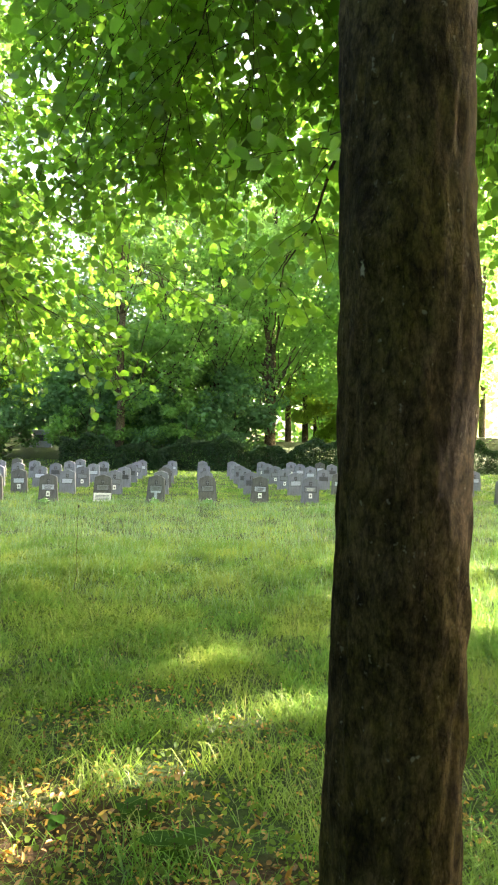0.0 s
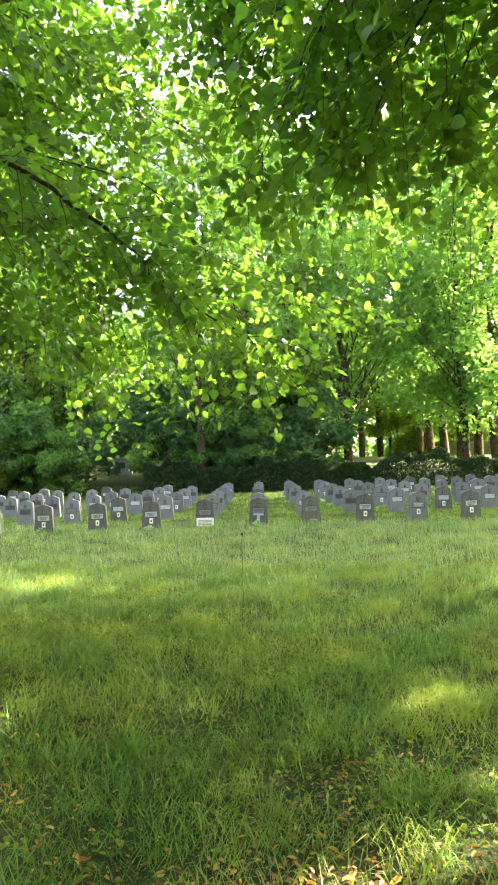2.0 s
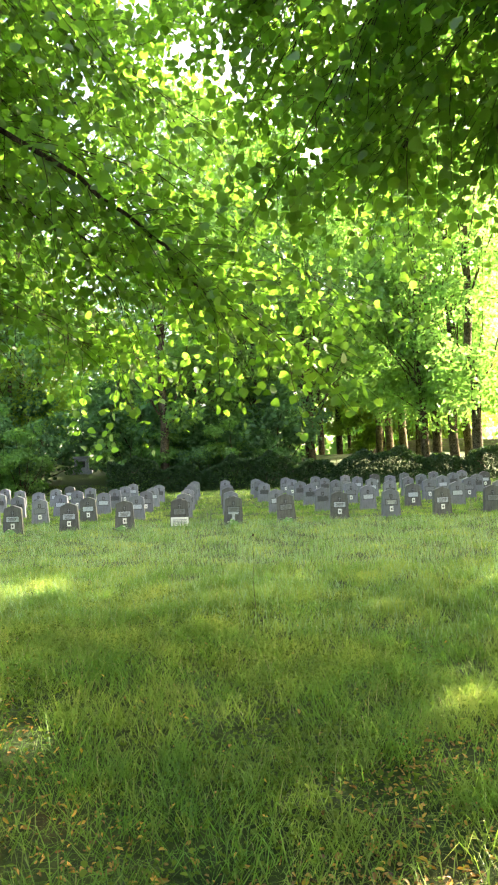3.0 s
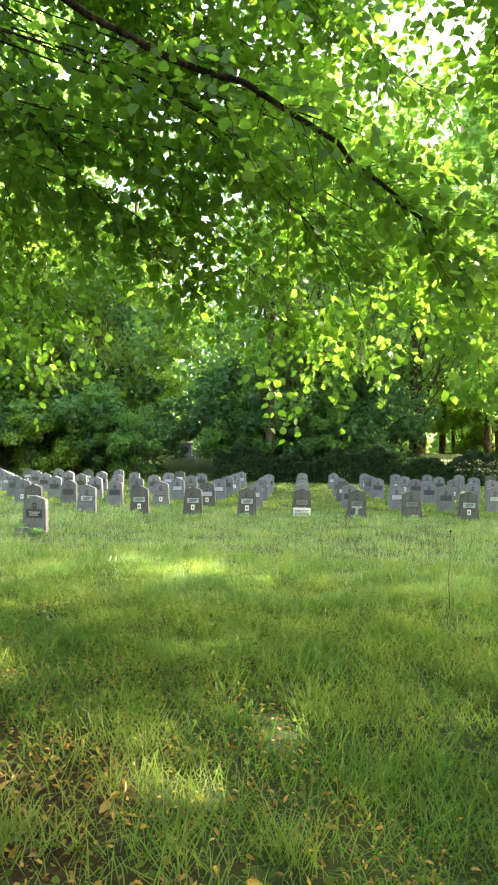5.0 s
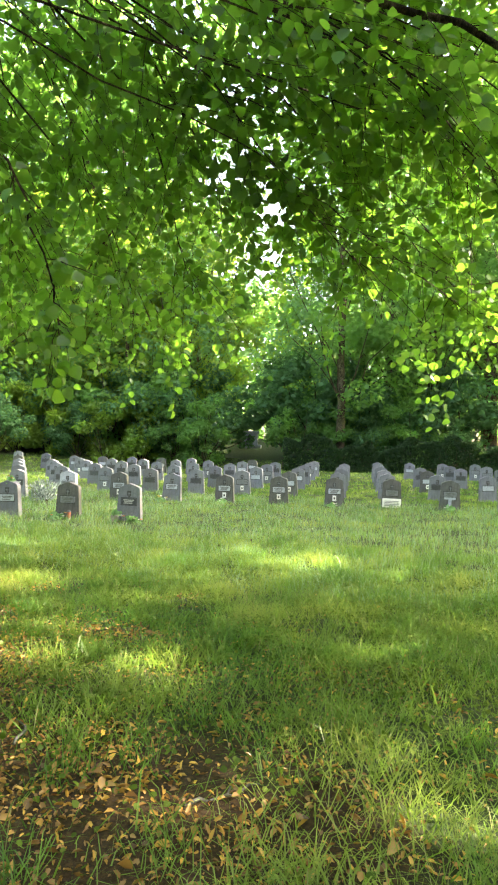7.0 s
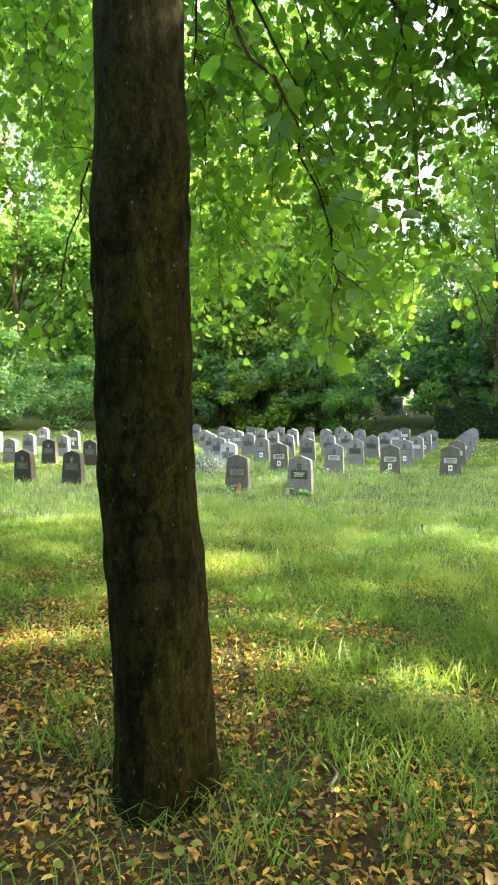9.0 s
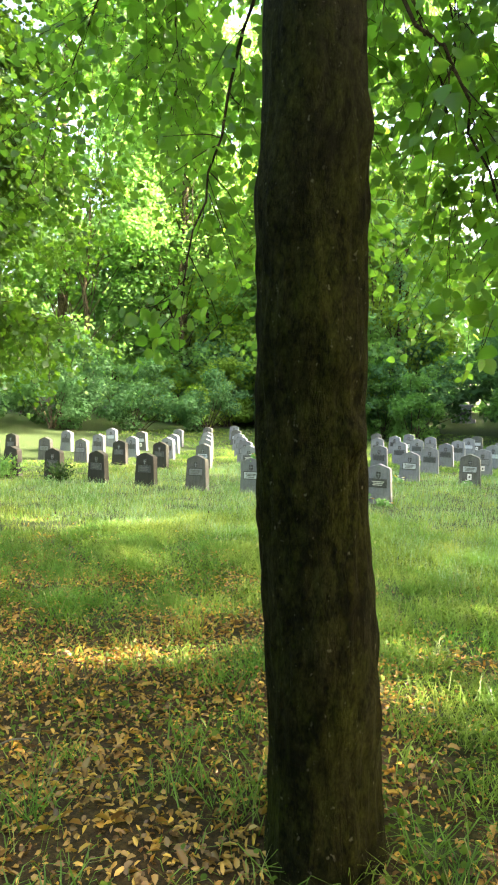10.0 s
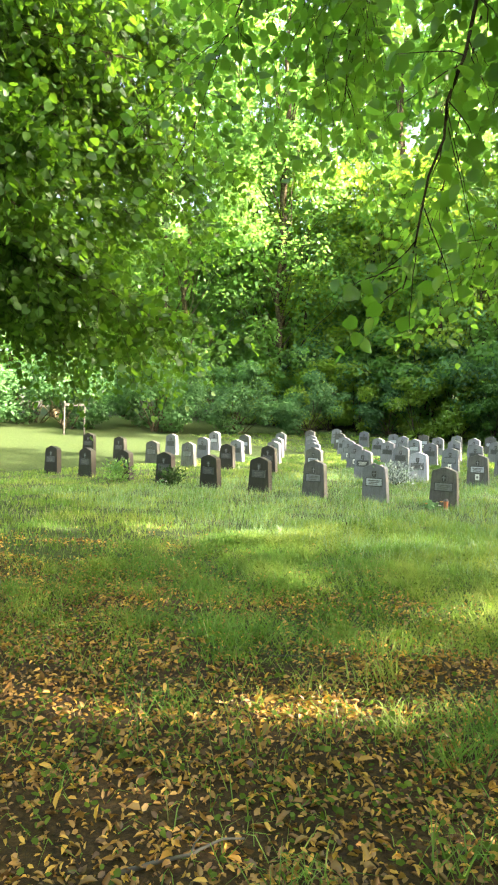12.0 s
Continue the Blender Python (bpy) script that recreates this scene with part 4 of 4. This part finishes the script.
def scatter_grass(n, x0, x1, y0, y1, seed, thin=1.0):
    rng = np.random.default_rng(seed)
    x, y = rng.uniform(x0, x1, n), rng.uniform(y0, y1, n)
    tuft = 0.5 + 0.5 * np.sin(x * 3.1 + 1.3 * np.sin(y * 2.3)) * np.sin(y * 2.7 + 1.1 * np.sin(x * 1.9))
    keep = rng.random(n) < (1 - 0.80 * np.clip(bareness(x, y) * 1.25, 0, 1) * thin) * (0.16 + 0.84 * tuft)
    return x[keep], y[keep], tuft[keep], rng


def broadleaf(n, x0, x1, y0, y1, seed):
    """Low clover, ground ivy and moss-like herbs in patches through the turf."""
    rng = np.random.default_rng(seed)
    x, y = rng.uniform(x0, x1, n), rng.uniform(y0, y1, n)
    patch = np.sin(x * 1.7 + 2 * np.sin(y * 1.3)) * np.sin(y * 2.1 + 1.5 * np.sin(x * 1.1)) + 0.35 * np.sin(x * 7.1) * np.sin(y * 6.3)
    keep = rng.random(n) < np.clip(0.35 + 0.6 * patch, 0.04, 1) * (1 - 0.70 * bareness(x, y))
    x, y = x[keep], y[keep]
    n = len(x)
    p = np.stack([x, y, height(x, y) + rng.uniform(0.01, 0.075, n)], -1)
    nor = unit(np.array([0, 0, 1.0]) + rng.normal(0, 0.45, (n, 3)))
    al = unit(np.cross(nor, rng.normal(0, 1, (n, 3))))
    me = leaves("ground_herbs", p, al, nor, rng.uniform(0.012, 0.032, n), HERB, LEAF_SIX, SIX_FACES, 1.0)
    return tagged(new("ground_herbs", me), "small broad-leaved herbs and clover in the turf", "herbs", kind="stuff")


x, y, tuft, rng = scatter_grass(200000, -11.5, 3.5, 1.6, 8.5, 41)
tagged(new("grass", blades("grass", x, y, rng.uniform(0.05, 0.15, len(x)) * (0.40 + 1.1 * tuft), rng.uniform(0.003, 0.0065, len(x)), rng.uniform(0.6, 2.2, len(x)), rng, GRASS)), "long green grass of the lawn", "grass", kind="stuff")
x, y, tuft, rng = scatter_grass(190000, -22, 8, 8.5, 22, 42)
tagged(new("grass", blades("grass", x, y, rng.uniform(0.05, 0.11, len(x)) * (0.6 + 0.8 * tuft), rng.uniform(0.007, 0.013, len(x)), rng.uniform(0.2, 1.0, len(x)), rng, GRASS)), "grass round the front headstones", "grass", kind="stuff")
x, y, tuft, rng = scatter_grass(70000, -24, -11.5, 0.5, 8.5, 46)
tagged(new("grass", blades("grass", x, y, rng.uniform(0.05, 0.12, len(x)) * (0.6 + 0.8 * tuft), rng.uniform(0.006, 0.011, len(x)), rng.uniform(0.2, 1.0, len(x)), rng, GRASS)), "grass at the shaded end of the lawn", "grass", kind="stuff")
x, y, tuft, rng = scatter_grass(50000, -12, 3.5, -3, 1.6, 51)
tagged(new("grass", blades("grass", x, y, rng.uniform(0.05, 0.12, len(x)) * (0.6 + 0.8 * tuft), rng.uniform(0.005, 0.010, len(x)), rng.uniform(0.4, 1.6, len(x)), rng, GRASS)), "grass along the walked side of the lawn", "grass", kind="stuff")
# taller tufts
rng = np.random.default_rng(47)
cx, cy = rng.uniform(-11, 3, 3600), rng.uniform(1.9, 10, 3600)
ok = rng.random(3600) < 1.05 - bareness(cx, cy)
cx, cy = np.repeat(cx[ok], 34), np.repeat(cy[ok], 34)
x, y = cx + rng.normal(0, 0.055, len(cx)), cy + rng.normal(0, 0.055, len(cy))
tall = np.repeat(rng.uniform(0.7, 1.35, int(ok.sum())), 34)
tagged(new("grass_tufts", blades("grass_tufts", x, y, rng.uniform(0.09, 0.19, len(x)) * tall, rng.uniform(0.003, 0.007, len(x)), rng.uniform(0.5, 1.7, len(x)), rng, GRASS)), "taller tufts of grass in the lawn", "grass", kind="stuff")
x, y, tuft, rng = scatter_grass(26000, -20, 6, 1.5, 17, 43)
tagged(new("dry_grass", blades("dry_grass", x, y, rng.uniform(0.10, 0.24, len(x)), rng.uniform(0.002, 0.004, len(x)), rng.uniform(0.2, 0.8, len(x)), rng, GRASS_DRY)), "pale dry grass stalks in the lawn", "grass", kind="stuff")

x, y, tuft, rng = scatter_grass(85000, -17, 5, 6.5, 17.5, 48)
tagged(new("hazy_seeding_grass", blades("hazy_seeding_grass", x, y, rng.uniform(0.10, 0.24, len(x)), rng.uniform(0.003, 0.006, len(x)), rng.uniform(0.2, 0.9, len(x)), rng, GRASS_PALE)), "thin seeding grass over the lawn, paled for haze and sky sheen", "grass", kind="stuff")
x, y, tuft, rng = scatter_grass(110000, -30, 13, 20.5, 38, 49)
tagged(new("grass", blades("grass", x, y, rng.uniform(0.05, 0.10, len(x)), rng.uniform(0.016, 0.03, len(x)), rng.uniform(0.2, 1.0, len(x)), rng, GRASS)), "short grass between the rear rows of headstones", "grass", kind="stuff")
broadleaf(170000, -11, 3, 1.6, 8.5, 50)

# fallen leaves
rng = np.random.default_rng(44)
n = 590000
x, y = rng.uniform(-13, 3, n), rng.uniform(-1.6, 7, n)
drift = 0.5 + 0.5 * np.sin(x * 4.1 + 2 * np.sin(y * 3.3)) * np.sin(y * 4.7 + 2 * np.sin(x * 2.9))
keep = rng.random(n) < np.clip(bareness(x, y) * np.where(x < -6, 1.25, 0.95) - 0.08, 0.012, 1) * (0.24 + 0.46 * drift)
x, y = x[keep], y[keep]
n = len(x)
p = np.stack([x, y, height(x, y) + rng.uniform(0.003, 0.02, n)], -1)
nor = unit(np.array([0, 0, 1.0]) + rng.normal(0, 0.55, (n, 3)))
al = unit(np.cross(nor, rng.normal(0, 1, (n, 3))))
half = n // 2
litter_size = rng.uniform(0.008, 0.027, n) * np.where(rng.random(n) < 0.08, 1.6, 1)
tagged(new("fallen_leaves", leaves("fallen_leaves", p[:half], al[:half], nor[:half], litter_size[:half] * 1.15, LITTER, LEAF_SIX * np.array([0.75, 1.1, 3.0]), SIX_FACES)), "brown and ochre fallen leaves under the trees", "leaves", kind="stuff")
tagged(new("fallen_leaves", leaves("fallen_leaves", p[half:], al[half:], nor[half:], litter_size[half:] * 1.25, LITTER_BRIGHT, LEAF_SIX * np.array([0.5, 1.25, 3.0]), SIX_FACES)), "small yellow and orange fallen leaves and bud scales", "leaves", kind="stuff")


# ---- small things ----
def ball_bm(radius, squash=1.0, sub=2, at=(0, 0, 0)):
    bm = bmesh.new()
    bmesh.ops.create_icosphere(bm, subdivisions=sub, radius=radius, matrix=Matrix.Translation(at) @ Matrix.Diagonal((1, 1, squash, 1)))
    return bm


def cone_bm(r0, r1, z0, z1, sides=14, at=(0, 0)):
    bm = bmesh.new()
    bmesh.ops.create_cone(bm, cap_ends=True, segments=sides, radius1=r0, radius2=r1, depth=z1 - z0, matrix=Matrix.Translation((at[0], at[1], (z0 + z1) / 2)))
    bmesh.ops.bevel(bm, geom=[e for e in bm.edges if abs(e.verts[0].co.z - e.verts[1].co.z) < 1e-5], offset=min(r0, r1) * 0.15, segments=2, affect="EDGES")
    return bm


def ground_at(u, v):
    x, y = plan(u, v)
    return x, y, float(height(x, y))


def bouquet(u, v, petals, count, seed, label, lift=0.0, spread=0.10):
    """Cut flowers: a loose head of blossoms over green leaves."""
    rng = np.random.default_rng(seed)
    ob = new("flower_bunch")
    x, y, z = ground_at(u, v)
    ob.location = (x, y, z + lift)
    n = 40
    p = rng.normal(0, spread * 0.55, (n, 3)) * np.array([1, 0.7, 0.5]) + np.array([0, 0, 0.04])
    al = unit(rng.normal(0, 1, (n, 3)) + np.array([0, 0, 0.5]))
    g = new("greenery", leaves("greenery", p, al, unit(rng.normal(0, 1, (n, 3))), rng.uniform(0.05, 0.10, n), LEAF_COOL))
    g.parent = ob
    tagged(g, kind="stuff")
    for k in range(count):
        q = rng.normal(0, spread, 3) * np.array([1, 0.6, 0.35]) + np.array([0, -0.02, 0.09])
        m = 9
        a = np.linspace(0, 6.28, m, endpoint=False)
        d = np.stack([np.cos(a), np.sin(a) * 0.8, 0.45 + 0.2 * np.sin(a * 3)], -1)
        b = new("blossom", leaves("blossom", np.tile(q, (m, 1)), d, np.tile([0, 0, 1.0], (m, 1)), np.full(m, 0.034), petals[k % len(petals)]))
        b.parent = ob
    return tagged(ob, label, "flowers")


def lantern(u, v, glass, label):
    """Small grave light: foot, glass, roof."""
    ob = new("grave_lantern")
    ob.location = ground_at(u, v)
    part("foot", cone_bm(0.045, 0.04, 0, 0.03), CLAY, ob)
    part("glass", cone_bm(0.036, 0.04, 0.03, 0.15), glass, ob)
    part("cap", cone_bm(0.046, 0.018, 0.15, 0.19), PLATE_DARK, ob)
    return tagged(ob, label, "lantern")


def pot(u, v, label, seed):
    ob = new("plant_pot")
    ob.location = ground_at(u, v)
    part("pot", cone_bm(0.055, 0.08, 0, 0.12), CLAY, ob)
    rng = np.random.default_rng(seed)
    n = 50
    p = rng.normal(0, 0.04, (n, 3)) + np.array([0, 0, 0.15])
    g = new("foliage", leaves("foliage", p, unit(rng.normal(0, 1, (n, 3)) + np.array([0, 0, 0.8])), unit(rng.normal(0, 1, (n, 3))), rng.uniform(0.03, 0.07, n), LEAF_COOL))
    g.parent = ob
    return tagged(ob, label, "plant pot")


f1, f2 = 13.85 - 0.22, 17.8 - 0.24
pot(-7.42, f1, "small clay pot with green plant at a headstone", 1)
bouquet(-7.06, f1, [WHITE_PETAL, ORANGE], 5, 2, "small bunch of pale and orange flowers on the grass")
lantern(-8.34, f1, RED, "small red grave lantern beside a headstone")
bouquet(-8.58, f1, [ORANGE, WHITE_PETAL], 4, 3, "faded orange flowers at the foot of a headstone")
bouquet(-9.68, 13.85, [WHITE_PETAL, WHITE_PETAL, ORANGE], 6, 4, "white flowers laid on top of a headstone", 0.67, 0.07)
bouquet(-7.62, f2, [WHITE_PETAL, YELLOW_PETAL], 9, 5, "bunch of white flowers leaning on a headstone")
bouquet(-15.9, f1, [YELLOW_PETAL, YELLOW_PETAL], 4, 6, "yellow flowers growing before a dark headstone", 0.28)
bouquet(-14.5, f1, [WHITE_PETAL, ORANGE], 7, 7, "dried flowers heaped before a dark headstone")
for k, (u, q) in enumerate(((-0.62, f2), (-3.38, f2), (-6.08, f2), (0.74, f2))):
    bouquet(u, q, [WHITE_PETAL, WHITE_PETAL], 3, 20 + k, "few pale flowers at the foot of a headstone", 0.0, 0.06)


def low_bush(u, v, radius, high, n, material, seed, label):
    ob = new("low_bush")
    ob.location = ground_at(u, v)
    rng = np.random.default_rng(seed)
    base = rng.normal(0, radius * 0.25, (n, 3)) * np.array([1, 1, 0])
    d = unit(rng.normal(0, 0.5, (n, 3)) + np.array([0, 0, 0.9]))
    p = base + d * (rng.uniform(0.05, 1, n) * high)[:, None]
    me = leaves("foliage", p, unit(d + rng.normal(0, 0.4, (n, 3))), unit(rng.normal(0, 1, (n, 3))), rng.uniform(0.05, 0.11, n), material, CLUMP_SHAPE, CLUMP_FACES, 0.35)
    f = new("foliage", me)
    f.parent = ob
    st = new("woody_base", tubes_mesh("woody_base", [(bend((0, 0, -0.02), tuple(d[i] * high * 0.7 + base[i]), 0, 0.01, 4, rng), np.linspace(0.008, 0.003, 4)) for i in range(12)], TWIG, 5))
    st.parent = ob
    return tagged(ob, label, "bush")


low_bush(-10.4, 16.9, 0.45, 0.5, 900, LEAF_SILVER, 8, "silvery lavender bush among the headstones")
low_bush(-14.3, 13.6, 0.3, 0.4, 500, LEAF_HEDGE, 9, "dark low plant grown round a headstone")
low_bush(-15.75, 13.55, 0.28, 0.5, 420, LEAF_MID, 10, "green weeds grown up a headstone")


def weed(x, y, high, seed, label):
    """A single upright stalk with small leaves and a dark seed head."""
    rng = np.random.default_rng(seed)
    ob = new("weed_stalk")
    ob.location = (x, y, float(height(np.array(x), np.array(y))))
    line = bend((0, 0, -0.02), (rng.normal(0, 0.03), rng.normal(0, 0.03), high), 0, 0.006, 8, rng)
    st = new("stalk", tubes_mesh("stalk", [(line, np.linspace(0.0032, 0.0015, 8))], TWIG, 5))
    st.parent = ob
    n = 14
    t = rng.uniform(0.1, 0.95, n)
    p = np.stack([np.interp(t, np.linspace(0, 1, 8), line[:, k]) for k in range(3)], -1)
    a = rng.uniform(0, 6.28, n)
    al = np.stack([np.cos(a), np.sin(a), np.full(n, 0.4)], -1)
    lf = new("foliage", leaves("foliage", p, al, np.tile([0, 0, 1.0], (n, 1)), 0.012 + 0.03 * (1 - t), LEAF_MID, width=0.5))
    lf.parent = ob
    part("seed_head", ball_bm(0.010, 1.6, 1, tuple(line[-1])), TWIG, ob)
    return tagged(ob, label, "weed")


for k, (x, y, hgt) in enumerate(((-2.62, 6.6, 0.85), (-11.3, 5.7, 0.28), (-10.3, 7.2, 0.24), (-6.45, 8.7, 0.2), (-6.72, 8.3, 0.18))):
    weed(x, y, hgt, 80 + k, "thin dark weed stalk standing in the grass")


def seedling(x, y, seed, size):
    rng = np.random.default_rng(seed)
    ob = new("seedling")
    ob.location = (x, y, float(height(np.array(x), np.array(y))))
    n = 6
    a = np.arange(n) * 2.4 + rng.uniform(0, 6)
    al = np.stack([np.cos(a), np.sin(a), rng.uniform(-0.1, 0.35, n)], -1)
    p = np.stack([np.zeros(n), np.zeros(n), np.linspace(0.03, 0.09, n)], -1)
    for k in range(n):
        lf = new("leaf", leaves("leaf", p[k:k + 1], al[k:k + 1], np.array([[0, 0, 1.0]]), np.array([size * rng.uniform(0.7, 1.1)]), LEAF_SHADE, width=0.75))
        lf.parent = ob
    st = new("stalk", tubes_mesh("stalk", [(np.array([(0, 0, -0.02), (0.004, 0, 0.05), (0, 0.004, 0.10)]), [0.004, 0.003, 0.002])], TWIG, 5))
    st.parent = ob
    return tagged(ob, "dark green broad-leaved seedling in the grass", "seedling")


for k, (x, y, sz) in enumerate(((-1.23, 3.04, 0.06), (-0.97, 3.10, 0.08), (-0.90, 3.12, 0.08), (-0.74, 2.91, 0.13))):
    seedling(x, y, 90 + k, sz)


def fallen_stick(x, y, length, turn, seed):
    rng = np.random.default_rng(seed)
    z = float(height(np.array(x), np.array(y)))
    line = bend((-length / 2, 0, 0.012), (length / 2, 0, 0.02), 0, 0.012, 7, rng)
    ob = new("fallen_twig", tubes_mesh("fallen_twig", [(line, np.linspace(0.008, 0.003, 7)), (bend(line[3], line[3] + np.array([0.08, 0.09, 0.01]), 0, 0.004, 4, rng), np.linspace(0.004, 0.002, 4))], TWIG if seed % 2 else POST_WOOD, 6))
    ob.matrix_basis = pose(x, y, z, 0, 0, turn)
    return tagged(ob, "thin broken twig lying on the ground", "twig")


for k, (x, y, ln, a) in enumerate(((-5.42, 3.27, 0.28, 110), (-7.9, 3.3, 0.55, 20), (-8.3, 3.9, 0.5, 35), (-6.9, 3.45, 0.3, -30), (-7.2, 2.5, 0.4, 70), (-9.1, 4.1, 0.6, 10), (-4.4, 3.1, 0.3, 50), (-1.9, 3.3, 0.25, 80))):
    fallen_stick(x, y, ln, a, 100 + k)

# memorial stone in the glade behind the graves
memorial = new("memorial_stone")
memorial.matrix_basis = pose(-20.6, 44.3, float(height(np.array(-20.6), np.array(44.3))), 0, 0, 16)
part("plinth", box_bm(-0.75, 0.75, -0.4, 0.4, -0.1, 0.22, 0.03), STONE_PALE, memorial)
part("block", box_bm(-0.5, 0.5, -0.22, 0.22, 0.22, 1.05, 0.05), STONE_PALE, memorial)
part("cap", box_bm(-0.6, 0.6, -0.28, 0.28, 1.05, 1.2, 0.04), STONE_PALE, memorial)
# dark sheet on the face stands in for the shade inside the opening
part("panel", box_bm(-0.26, 0.26, -0.24, -0.215, 0.42, 0.85, 0.01), PLATE_DARK, memorial, "dark panel in place of the block's shaded opening")
tagged(memorial, "pale stone memorial block in a glade behind the graves", "memorial")

# wooden guard frame by the shrubs at the lawn's edge
guard = new("tree_guard")
gx0, gy0 = -31.0, 15.2
guard.matrix_basis = pose(gx0, gy0, float(height(np.array(gx0), np.array(gy0))), 0, 0, 55)
for k in (-0.42, 0.42):
    part("post", cone_bm(0.04, 0.035, -0.2, 1.45, 10, (k, 0)), POST_WOOD, guard)
part("cross_rail", box_bm(-0.42, 0.42, -0.055, -0.03, 1.25, 1.36, 0.008), POST_WOOD, guard)
tagged(guard, "grey wooden two-post tree guard at the lawn's edge", "tree guard")
